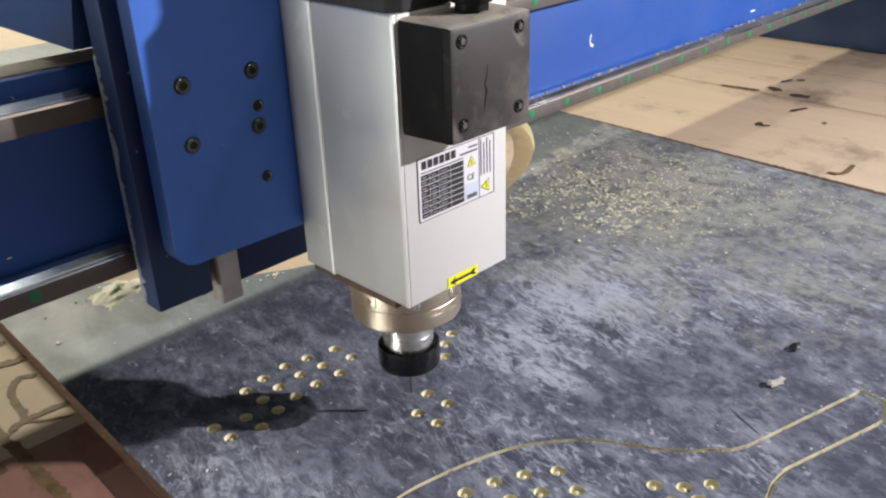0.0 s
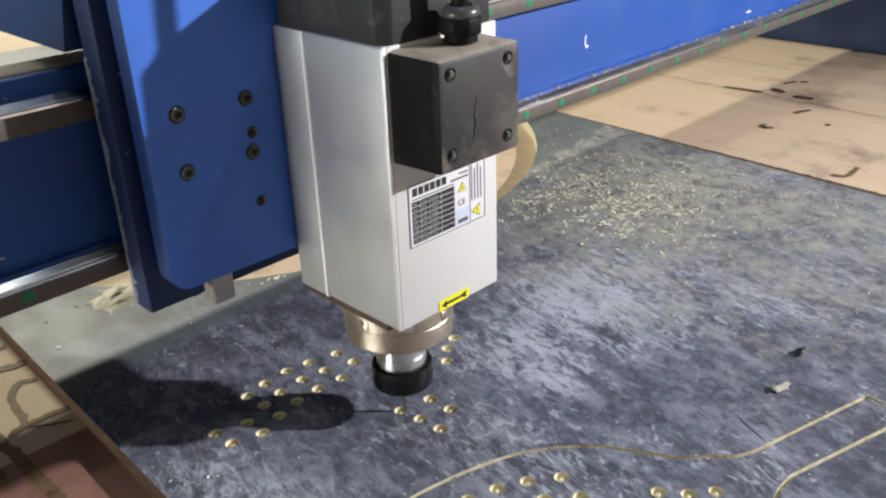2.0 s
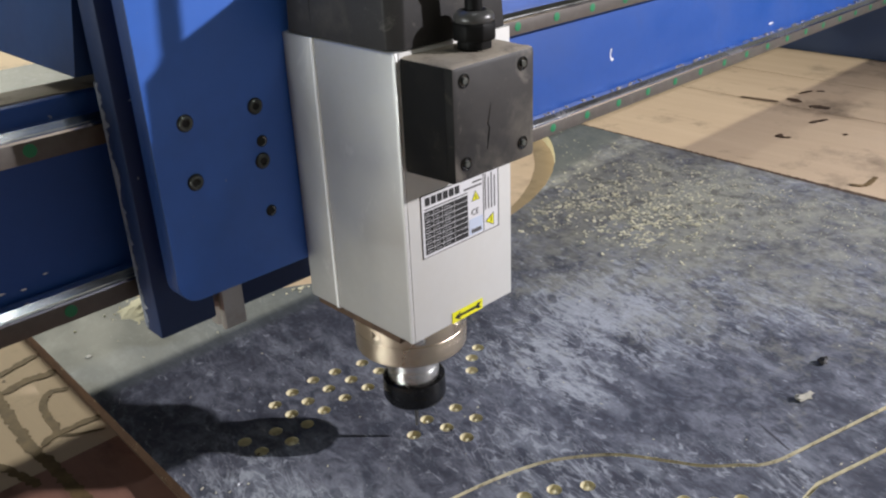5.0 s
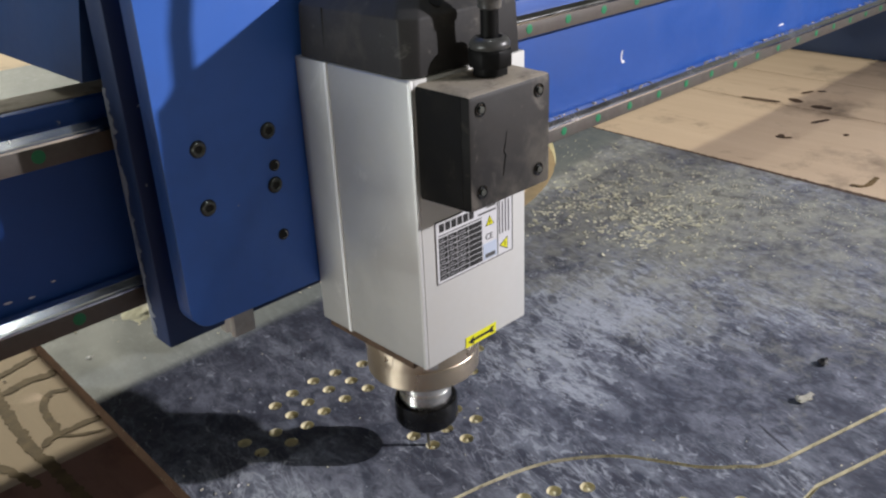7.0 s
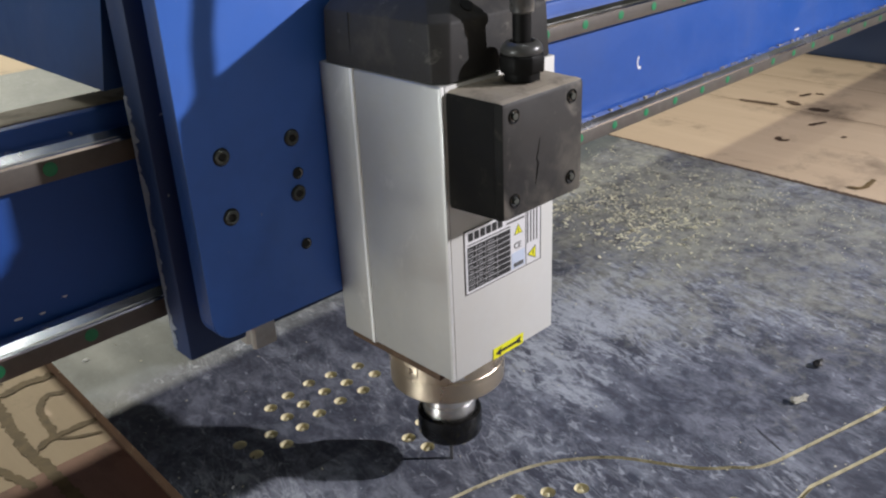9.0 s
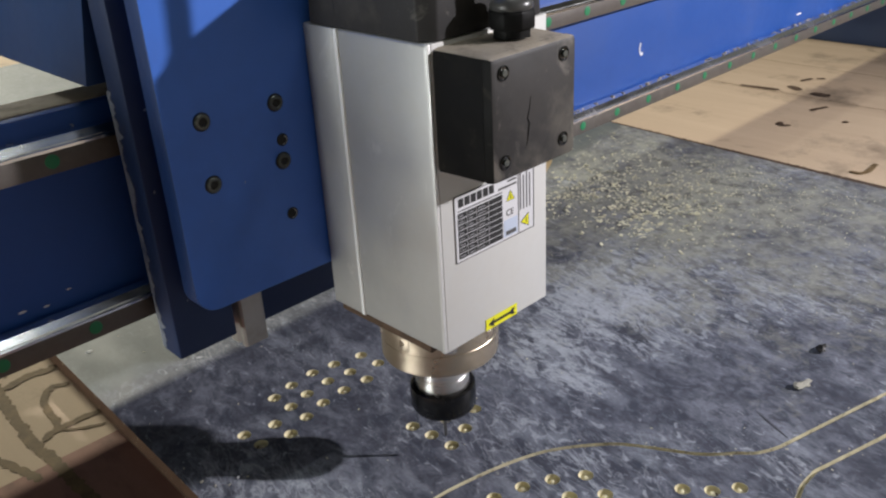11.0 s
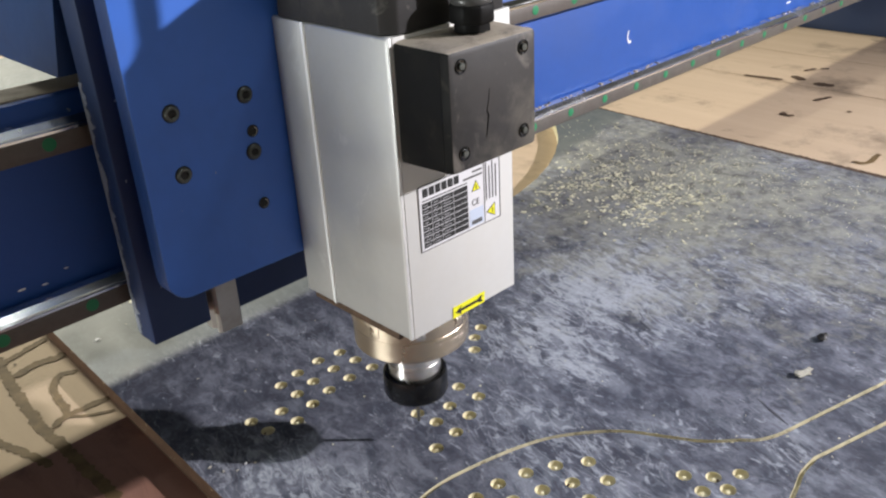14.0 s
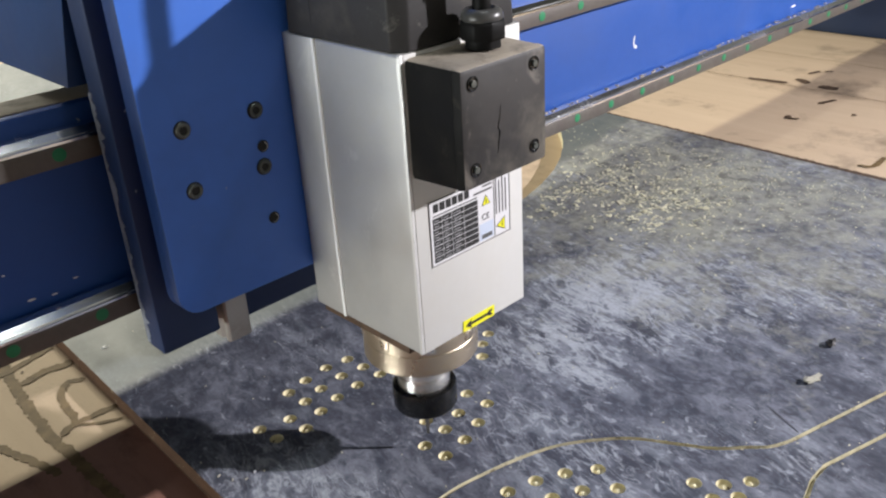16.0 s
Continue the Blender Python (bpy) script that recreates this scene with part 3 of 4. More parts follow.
def stone_board():
    t = thing("stone_board", "dark blue-grey marbled laminate sheet with drilled dimples and routed lines", "sheet")
    loops = []
    for cx, cy in OLD + FRONT + NEW:
        loops.append((0.0048, [Vector((cx + RING * math.cos(2 * math.pi * i / 18), cy + RING * math.sin(2 * math.pi * i / 18))) for i in range(18)]))
    cuts = []
    for ps in LINES:
        left, right = ribbon(curve_through(ps), 0.0034)
        cuts.append((left, right))
        loops.append((0.0025, left + right[::-1]))
    cx, cy, r = DISC
    disc = [Vector((cx + (r + 0.002 * noise.noise(Vector((i * 0.7, 3, 0)))) * math.cos(2 * math.pi * i / 160), cy + (r + 0.002 * noise.noise(Vector((i * 0.7, 9, 0)))) * math.sin(2 * math.pi * i / 160))) for i in range(160)]
    loops.append((0.0158, disc))
    outer = [Vector(p) for p in ((0.1811, BY0), (1.0789, BY0), (1.1689, BY1), (0.2661, BY1))]
    pts, edges = [], []
    for ps in [outer] + [l for _, l in loops]:
        k = len(pts)
        pts += ps
        edges += [(k + i, k + (i + 1) % len(ps)) for i in range(len(ps))]
    vs, _, fs, _, _, _ = delaunay_2d_cdt(pts, edges, [], 0, 1e-7)

    def inside(q, ps):
        c = False
        for a, b in zip(ps, ps[1:] + ps[:1]):
            if (a.y > q.y) != (b.y > q.y) and q.x < (b.x - a.x) * (q.y - a.y) / (b.y - a.y) + a.x:
                c = not c
        return c

    boxes = [(min(p.x for p in l), max(p.x for p in l), min(p.y for p in l), max(p.y for p in l), l) for _, l in loops]
    bm = bmesh.new()
    bv = [bm.verts.new((v.x, v.y, 0)) for v in vs]
    for f in fs:
        q = (vs[f[0]] + vs[f[1]] + vs[f[2]]) / 3
        if not any(x0 <= q.x <= x1 and y0 <= q.y <= y1 and inside(q, l) for x0, x1, y0, y1, l in boxes):
            bm.faces.new([bv[i] for i in f])
    bmesh.ops.recalc_face_normals(bm, faces=bm.faces[:])
    if bm.faces[0].normal.z < 0:
        bmesh.ops.reverse_faces(bm, faces=bm.faces[:])
    bmesh.ops.delete(bm, geom=[v for v in bm.verts if not v.link_faces], context="VERTS")
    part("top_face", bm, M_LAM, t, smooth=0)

    def wall(name, ps, depth, mat, parent):
        w = bmesh.new()
        a = [w.verts.new((p.x, p.y, 0)) for p in ps]
        b = [w.verts.new((p.x, p.y, -depth)) for p in ps]
        for i in range(len(ps)):
            j = (i + 1) % len(ps)
            w.faces.new((a[i], a[j], b[j], b[i]))
        bmesh.ops.recalc_face_normals(w, faces=w.faces[:])
        return part(name, w, mat, parent)

    wall("edge", outer, 0.0158, M_EDGE, t)
    wall("disc_cut_edge", disc, 0.0158, M_CORE, t)
    for left, right in cuts:
        w = bmesh.new()
        rows = [[w.verts.new((q.x, q.y, z)) for q, z in ((a, 0), (a.lerp(c, 0.12), -0.0036), (a.lerp(c, 0.88), -0.0036), (c, 0))] for a, c in zip(left, right)]
        for a, c in zip(rows, rows[1:]):
            for i in range(3):
                w.faces.new((a[i], c[i], c[i + 1], a[i + 1]))
        bmesh.ops.recalc_face_normals(w, faces=w.faces[:])
        part("routed_line", w, M_CUT, t, "routed line baring pale yellow core")
    for a, c, w in (((0.6228, 0.3951), (0.6099, 0.3696), 0.0022), ((0.5808, 0.2500), (0.5640, 0.2140), 0.0020), ((0.36, 0.640), (0.44, 0.600), 0.0008)):
        a, c = Vector(a), Vector(c)
        d = (c - a).normalized()
        n = Vector((-d.y, d.x))
        w2 = bmesh.new()
        rows = []
        for i in range(13):
            p, h = a.lerp(c, i / 12), w * math.sin(math.pi * (i + 0.6) / 13.2) * (0.5 + 0.3 * noise.noise(Vector((i * 0.9, a.x * 50, 0))))
            rows.append([w2.verts.new((q.x, q.y, 0.0003)) for q in (p - n * h, p + n * h)])
        for u, v in zip(rows, rows[1:]):
            w2.faces.new((u[0], v[0], v[1], u[1]))
        bmesh.ops.recalc_face_normals(w2, faces=w2.faces[:])
        part("dark_scuff", w2, M_SCUFF, t, "dark scuff across the laminate")
    # dimples: a turned ring round a small nub
    bm = bmesh.new()
    lathe_open = [(RING, 0.0), (RING * 0.96, -0.0024), (RING * 0.84, -0.0042), (RING * 0.56, -0.0048), (RING * 0.40, -0.0026), (RING * 0.2, -0.0020)]
    rings = [[bm.verts.new((r * math.cos(2 * math.pi * i / 18), r * math.sin(2 * math.pi * i / 18), z)) for i in range(18)] for r, z in lathe_open]
    for a, b in zip(rings, rings[1:]):
        for i in range(18):
            bm.faces.new((a[i], b[i], b[(i + 1) % 18], a[(i + 1) % 18]))
    bm.faces.new(rings[-1])
    bmesh.ops.recalc_face_normals(bm, faces=bm.faces[:])
    if sum(f.normal.z for f in bm.faces) < 0:
        bmesh.ops.reverse_faces(bm, faces=bm.faces[:])
    me = mesh_of("dimple", bm, M_CORE, 50)
    for i, (x, y) in enumerate(OLD + FRONT + NEW):
        ob = new("dimple", me)
        ob.parent = t
        ob.matrix_basis = pose(x, y, 0, 0, 0, 47 * i)
        if i % 5 == 2:
            # a small dark disc set off centre
            pit = part("dark_pit", lathe(bmesh.new(), [(0.0015, 0.0), (0.0013, 0.0007), (0.0004, 0.0009)], 9), M_SCORCH_SHADE, ob)
            pit.matrix_basis = pose(0.0030, 0.0016, -0.0046)
    return t


def plugs():
    """The laminate over the dimples cut during the shot: each sinks away as the tool mills it out."""
    made = []
    for x, y in NEW:
        p = part("milled_plug", lathe(bmesh.new(), [(RING * 0.995, -0.0006), (RING * 0.995, 0.0)], 18, Matrix.Translation((x, y, 0))), M_LAM, smooth=0)
        tagged(p, "round piece of dark laminate milled away by the cutter", "board piece")
        made.append(p)
    return made


# ---- gantry ----
def gantry():
    g = thing("gantry_beam", "blue painted steel gantry beam with two polished linear rails", "gantry")
    part("beam", solid(-0.7, 1.95, 0.5665, 0.605, 0.152, 0.303, 0.004), M_BLUE, g)
    part("dust_layer", solid(-0.68, 1.93, 0.572, 0.604, 0.3025, 0.3042, 0.0005), M_DUSTTOP, g, "brown dust along the beam top")
    # unseen box behind the beam, sized to set the back light's shadow edge
    part("rear_blocker", solid(-0.7, 1.95, 0.606, 0.960, 0.152, 0.215, 0.004), M_NAVY, g)
    for z in (0.1605, 0.2767):
        r = part("rail", solid(-0.68, 1.93, 0.5519, 0.5662, z - 0.0075, z + 0.0115, 0.0030, 4), M_RAIL, g, "polished steel linear rail with green plugs")
        # a darker brown strip along the rail's front
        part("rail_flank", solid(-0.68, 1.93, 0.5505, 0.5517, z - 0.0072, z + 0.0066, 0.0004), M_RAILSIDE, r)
        bm = prism([(0.5496, z + 0.0070), (0.5496, z + 0.0088), (0.5510, z + 0.0096), (0.5512, z + 0.0102), (0.5560, z + 0.0138), (0.5566, z + 0.0136), (0.5640, z + 0.0142), (0.5640, z + 0.0070)], -0.68, 1.93)
        bmesh.ops.transform(bm, matrix=Matrix(((0, 1, 0, 0), (1, 0, 0, 0), (0, 0, 1, 0), (0, 0, 0, 1))), verts=bm.verts[:])
        bmesh.ops.recalc_face_normals(bm, faces=bm.faces[:])
        part("rail_ridge", bm, M_RIDGE, r, smooth=20)
        me = mesh_of("green_plug", lathe(bmesh.new(), [(0.0045, 0.0), (0.0045, 0.0003), (0.0038, 0.0005)], 16, FACE_Y), M_GREEN)
        first = 0.7602 - 0.06 * 6 if z < 0.2 else 0.7033 - 0.06 * 5
        for x in [0.1735 - 0.06 * i for i in range(14)] + [first + 0.06 * i for i in range(30)]:
            if x < 1.92:
                p = new("green_plug", me)
                p.parent = r
                p.matrix_basis = pose(x, 0.5504, z + 0.0008)
    rnd = random.Random(9)
    specks = bmesh.new()
    for _ in range(130):
        x, k = rnd.uniform(0.62, 1.85), rnd.choice((0.0004, 0.0006, 0.0009))
        box(specks, x - k * rnd.uniform(1, 3), x + k, 0.5575 + rnd.uniform(0, 0.005), 0.5590 + rnd.uniform(0, 0.006), 0.1735, 0.1745 + k)
    tagged(part("rail_dust", specks, M_DUSTTOP, g, "crumbs of sawdust lying along the lower rail", smooth=0), kind="stuff")
    bm = bmesh.new()
    inner = [(0.8264 + 0.0052 * math.cos(radians(a)) * k, 0.2150 + 0.0085 * math.sin(radians(a)) * k) for k, seq in ((1.0, range(120, 301, 20)), (0.62, range(300, 119, -20))) for a in seq]
    bm.faces.new([bm.verts.new((x, 0.5661, z)) for x, z in inner])
    part("paint_scratch", bm, M_WHITEMARK, g, "white crescent scratch in the blue paint")
    for x, z, a, b in ( (1.215, 0.186, 0.011, 0.0018), (0.07, 0.2, 0.006, 0.003), (0.11, 0.195, 0.004, 0.003), (0.02, 0.215, 0.004, 0.003), (0.137, 0.183, 0.004, 0.0012), (0.152, 0.181, 0.003, 0.0010), (0.168, 0.187, 0.0025, 0.0008), (0.125, 0.206, 0.0016, 0.0010)):
        bm = bmesh.new()
        n = 9
        bm.faces.new([bm.verts.new((x + a * (0.7 + 0.3 * noise.noise(Vector((i, x * 9, 0)))) * math.cos(2 * math.pi * i / n) , 0.5661,
                                    z + b * (0.7 + 0.3 * noise.noise(Vector((i, x * 7, 4)))) * math.sin(2 * math.pi * i / n))) for i in range(n)])
        part("paint_scratch", bm, M_WHITEMARK, g, "white scratch in the blue paint")
    return g


def carriage():
    c = thing("cross_carriage", "dark blue steel carriage riding on the gantry rails", "carriage")
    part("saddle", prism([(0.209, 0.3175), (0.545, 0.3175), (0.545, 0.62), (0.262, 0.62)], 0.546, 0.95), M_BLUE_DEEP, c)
    # backplate and guide bar in navy: the shade behind the plate is painted in
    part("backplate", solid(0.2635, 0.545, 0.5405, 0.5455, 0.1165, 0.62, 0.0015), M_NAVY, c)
    bar = part("guide_bar", solid(0.2180, 0.2630, 0.5170, 0.5400, 0.1305, 0.62, 0.002), M_NAVY, c, "blue guide bar darkened for the plate's shadow, with chipped edge")
    bm = bmesh.new()
    rows = []
    for i in range(100):
        z = 0.134 + 0.00182 * i
        w = max(0.0006, 0.0040 + 0.006 * noise.noise(Vector((z * 50, 2, 0))) + 0.006 * noise.noise(Vector((z * 260, 5, 0))))
        rows.append([bm.verts.new(p) for p in ((0.2181, 0.5386 - w, z), (0.2176, 0.5388 - w, z), (0.2175, 0.5392, z), (0.2186, 0.5402, z))])
    for a, b in zip(rows, rows[1:]):
        for i in range(3):
            bm.faces.new((a[i], a[i + 1], b[i + 1], b[i]))
    bmesh.ops.recalc_face_normals(bm, faces=bm.faces[:])
    part("chipped_edge", bm, M_CHIP, bar, "bare chipped paint along the edge")
    for x in (0.2695, 0.4700):
        bm = bmesh.new()
        ring = [(x + u, 0.5395 - v) for u, v in ((0, 0), (0.0195, 0), (0.0195, 0.0080), (0.0172, 0.0105), (0.0172, 0.0130), (0.0195, 0.0150), (0.0195, 0.0180), (0.0180, 0.0195), (0.0015, 0.0195), (0, 0.0180), (0, 0.0150), (0.0023, 0.0130), (0.0023, 0.0105), (0, 0.0080))]
        lo, hi = [bm.verts.new((u, v, 0.1150)) for u, v in ring], [bm.verts.new((u, v, 0.62)) for u, v in ring]
        bm.faces.new(lo)
        bm.faces.new(hi[::-1])
        for i in range(len(ring)):
            bm.faces.new((lo[i], hi[i], hi[i - 1], lo[i - 1]))
        bmesh.ops.recalc_face_normals(bm, faces=bm.faces[:])
        part("vertical_rail", bm, M_DULL, c, "dull steel vertical guide rail with grooved flanks")
    for x, z, a, b in ((0.2395, 0.2985, 0.0045, 0.0010), (0.2290, 0.3035, 0.0016, 0.0014), (0.2330, 0.2875, 0.0012, 0.0007), (0.2240, 0.2520, 0.0010, 0.0016), (0.2310, 0.1720, 0.0009, 0.0012)):
        nick = bmesh.new()
        nick.faces.new([nick.verts.new((x + a * (0.75 + 0.4 * noise.noise(Vector((i, x * 90, 0)))) * math.cos(2 * math.pi * i / 9), 0.5168, z + b * (0.75 + 0.4 * noise.noise(Vector((i, z * 90, 4)))) * math.sin(2 * math.pi * i / 9))) for i in range(9)])
        bmesh.ops.recalc_face_normals(nick, faces=nick.faces[:])
        part("paint_nick", nick, M_CHIP, bar, "pale nick in the blue paint")
    return c


# ---- the head ----
def z_plate():
    p = thing("head_plate", "blue painted steel plate with socket bolts and chipped edge", "machine plate")
    r = 0.016
    outline = [(0.545, 0.1490), (0.545, 0.62), (0.2236, 0.62)]
    outline += [(0.2236 + r - r * math.cos(radians(a)), 0.1520 + r - r * math.sin(radians(a))) for a in range(0, 91, 10)]
    bm = prism(outline, 0.4878, 0.5040)
    bmesh.ops.bevel(bm, geom=bm.edges[:], offset=0.0010, segments=2, profile=0.5, affect="EDGES")
    # left-facing sides take a darker copy of the plate's blue: painted shade
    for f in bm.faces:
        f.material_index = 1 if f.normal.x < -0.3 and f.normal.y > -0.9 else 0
    part("plate", bm, [M_PLATE, M_PLATE_SHADE], p)
    for x, z in ((0.2486, 0.2757), (0.2491, 0.2356), (0.301, 0.2749), (0.3013, 0.236)):
        q = part("socket_bolt", lathe(bmesh.new(), [(0.0050, -0.0006), (0.0050, 0.0010), (0.0044, 0.0018), (0.0030, 0.0018), (0.0024, 0.0006)], 28, FACE_Y), M_BOLT, p)
        part("counterbore", lathe(bmesh.new(), [(0.0058, 0), (0.0058, 0.0003), (0.0052, 0.0004), (0.0051, 0.0001)], 28, FACE_Y), M_HOLE, q)
        q.matrix_basis = pose(x, 0.4877, z)
        h = part("hex_socket", lathe(bmesh.new(), [(0.0027, 0), (0.0027, 0.0008)], 6, FACE_Y), M_HOLE, q)
        h.matrix_basis = pose(0, -0.0002, 0)
    for x, z in ((0.3027, 0.2499), (0.3028, 0.1983)):
        q = part("threaded_hole", lathe(bmesh.new(), [(0.0041, 0), (0.0041, 0.0004), (0.0033, 0.0005)], 24, FACE_Y), M_HOLE, p)
        q.matrix_basis = pose(x, 0.4877, z)
        # pale crescent painting the light that shows through the hole
        part("bore_light", prism([(0.0030 * math.cos(radians(a)), 0.0030 * math.sin(radians(a))) for a in range(-110, 71, 15)] + [(0.0017 + 0.0026 * math.cos(radians(a)) - 0.0015, 0.0026 * math.sin(radians(a)) - 0.0003) for a in range(65, -106, -15)], -0.0010, -0.0005), M_PALE_METAL, q, "pale crescent for light seen through the hole")
    return p


def spindle():
    s = thing("spindle_motor", "silver square router spindle with black cap, collet nut and bit", "spindle motor")
    X0, X1, Y0, Y1, Z0, Z1 = 0.3286, 0.4310, 0.3741, 0.4872, 0.1208, 0.3200
    body = part("body", solid(X0, X1, Y0, 0.4535, Z0, Z1, 0.0022, 3), M_ALU, s, "brushed silver aluminium housing")
    # front slab painted whiter than the housing for the lamp light on it
    part("front_face", solid(X0 + 0.0030, X1 - 0.0008, Y0 - 0.0005, Y0 + 0.004, Z0 + 0.0004, Z1 - 0.0004, 0.0004), M_FRONT_LIT, body)
    # a paler strip along the bevelled front-left corner
    part("corner_edge", solid(X0 + 0.0002, X0 + 0.0029, Y0 - 0.0003, Y0 + 0.003, Z0 + 0.0002, Z1 - 0.0002, 0.0008), M_PALE_METAL, body, "pale bevelled corner edge")
    part("mounting_block", solid(X0, X1, 0.4548, Y1, Z0 - 0.0006, Z1, 0.0012), M_ALU, s)
    # near-white strip along the joint: its highlight is in the colour
    part("joint_line", solid(X0 - 0.0009, X0 + 0.002, 0.4525, 0.4554, Z0, Z1, 0.0003), M_LINE, body, "joint line with its highlight painted white")
    # black cap: sides lean in a little, top edges cut off
    bm = bmesh.new()
    rings = []
    for z, k, ch in ((Z1 + 0.0002, 0.0, 0.008), (Z1 + 0.034, 0.0010, 0.009), (Z1 + 0.046, 0.013, 0.010)):
        x0, x1, y0, y1 = X0 + k, X1 + 0.001 - k, Y0 - 0.001 + k, Y1 - k * 0.3
        rings.append([bm.verts.new((x, y, z)) for x, y in ((x0 + ch, y0), (x1 - ch, y0), (x1, y0 + ch), (x1, y1 - ch), (x1 - ch, y1), (x0 + ch, y1), (x0, y1 - ch), (x0, y0 + ch))])
    for a, b in zip(rings, rings[1:]):
        for i in range(8):
            bm.faces.new((a[i], a[(i + 1) % 8], b[(i + 1) % 8], b[i]))
    bm.faces.new(rings[0][::-1])
    bm.faces.new(rings[-1])
    bmesh.ops.recalc_face_normals(bm, faces=bm.faces[:])
    bmesh.ops.bevel(bm, geom=bm.edges[:], offset=0.0012, segments=2, profile=0.5, affect="EDGES")
    cap = part("cap", bm, M_CAP, s, "dusty black moulded fan cap")
    part("cap_seam", solid(X0 + 0.0002, X0 + 0.0016, 0.4532, 0.4546, Z1 + 0.001, Z1 + 0.034, 0.0003), M_HOLE, cap, "dark seam between the two halves of the cap")
    part("cap_dust", solid(X0 + 0.020, X1 - 0.020, Y0 + 0.018, Y1 - 0.012, Z1 + 0.0455, Z1 + 0.0464, 0.0004), M_DUSTTOP, cap, "thin brown dust on the cap")
    h = part("cap_hole", lathe(bmesh.new(), [(0.0042, 0), (0.0042, 0.0006)], 20), M_HOLE, cap)
    h.matrix_basis = pose(0.358, 0.3804, 0.3606, 45)
    # terminal box
    def box_shell(name, y0, y1, k0, k1, bevel, parent, label, front):
        bm, rings = bmesh.new(), []
        for y, k in ((y0, k0), (y1, k1)):
            rings.append([bm.verts.new((x, y, z)) for x, z in ((0.3322 + k, 0.2446 + k), (0.4074 - k, 0.2446 + k), (0.4074 - k, 0.3172 - k * 0.5), (0.3322 + k, 0.3172 - k * 0.5))])
        for i in range(4):
            bm.faces.new((rings[0][i], rings[0][(i + 1) % 4], rings[1][(i + 1) % 4], rings[1][i]))
        bm.faces.new(rings[0])
        bm.faces.new(rings[1][::-1])
        bmesh.ops.recalc_face_normals(bm, faces=bm.faces[:])
        edges = [e for e in bm.edges if abs(e.verts[0].co.y - e.verts[1].co.y) > 0.001 or (front and min(v.co.y for v in e.verts) < y1 + 0.0005)]
        bmesh.ops.bevel(bm, geom=edges, offset=bevel, segments=2, profile=0.6, affect="EDGES")
        # by face direction: dust on top, paler front, near-black sides
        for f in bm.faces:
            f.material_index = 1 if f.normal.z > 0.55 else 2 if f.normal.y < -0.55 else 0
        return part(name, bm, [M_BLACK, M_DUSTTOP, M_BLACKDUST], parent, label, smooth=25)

    tb = box_shell("terminal_box", 0.3738, 0.3378, 0.0, 0.0012, 0.0040, s, "black moulded terminal box with dust on top", False)
    box_shell("cover", 0.3375, 0.3315, 0.0011, 0.0018, 0.0032, tb, "dusty grey-black front cover", True)
    crack = tube([(0.3650, 0.3313, 0.2900), (0.3641, 0.3313, 0.2830), (0.3622, 0.3313, 0.2782), (0.3640, 0.3313, 0.2752), (0.3628, 0.3313, 0.2690), (0.3616, 0.3313, 0.2622)], [0.0001, 0.0002, 0.0004, 0.0005, 0.0004, 0.0001], 6)
    part("scratch", crack, M_INK, tb)
    for x, z in ((0.3428, 0.3077), (0.3938, 0.3079), (0.3430, 0.2577), (0.3938, 0.2578)):
        q = part("screw", lathe(bmesh.new(), [(0.0042, 0), (0.0042, 0.0006), (0.0034, 0.0008), (0.0033, 0.0002)], 24, FACE_Y), M_RUBBER, tb)
        q.matrix_basis = pose(x, 0.3314, z)
        hh = part("socket", lathe(bmesh.new(), [(0.0020, 0), (0.0020, 0.0016), (0.0012, 0.0017)], 12, FACE_Y), M_BOLT, q)
    # cable gland and cable
    gx, gy, gz = 0.3775, 0.3555, 0.3178
    nut = lathe(bmesh.new(), [(0.0112, 0), (0.0112, 0.0046), (0.0130, 0.0050), (0.0138, 0.0062), (0.0138, 0.0138), (0.0130, 0.0152), (0.0108, 0.0156)], 8)
    bmesh.ops.bevel(nut, geom=[e for e in nut.edges if abs(e.verts[0].co.z - e.verts[1].co.z) > 0.004], offset=0.0008, segments=1, profile=0.5, affect="EDGES")
    gl = part("cable_gland", nut, M_BLACK, s, "black ribbed cable gland")
    gl.matrix_basis = pose(gx, gy, gz, 0, 0, 22)
    part("gland_dome", lathe(bmesh.new(), [(0.0116, 0.0152), (0.0123, 0.0164), (0.0123, 0.0182), (0.0113, 0.0204), (0.0096, 0.0219), (0.0078, 0.0222), (0.0066, 0.0208), (0.0060, 0.0180)], 32), M_GLAND, gl, "dusty grey-black gland ring")
    pts = [(gx, gy, gz + 0.02 + 0.012 * i) for i in range(5)] + [(gx + 0.0005 * i * i, gy + 0.0012 * i * i, gz + 0.068 + 0.02 * i) for i in range(1, 12)]
    part("cable", tube(pts, 0.0055), M_BLACK, s, "black power cable")
    sl = part("cable_sleeve", lathe(bmesh.new(), [(0.0058, 0), (0.0070, 0.001), (0.0074, 0.008), (0.0080, 0.009), (0.0082, 0.022), (0.0062, 0.024)], 24), M_GLAND, s, "black cable sleeve")
    sl.matrix_basis = pose(gx + 0.0003, gy, gz + 0.038)
    # dark plate whose colour stands for the shaded slot under the housing
    part("adapter_plate", solid(X0 + 0.003, X1 - 0.003, Y0 + 0.016, Y1 - 0.004, Z0 - 0.0072, Z0 - 0.0008, 0.0008), M_SCORCH_SHADE, s, "dark brown adapter plate painting the shaded slot under the housing")
    # nose
    ax, ay = TIP
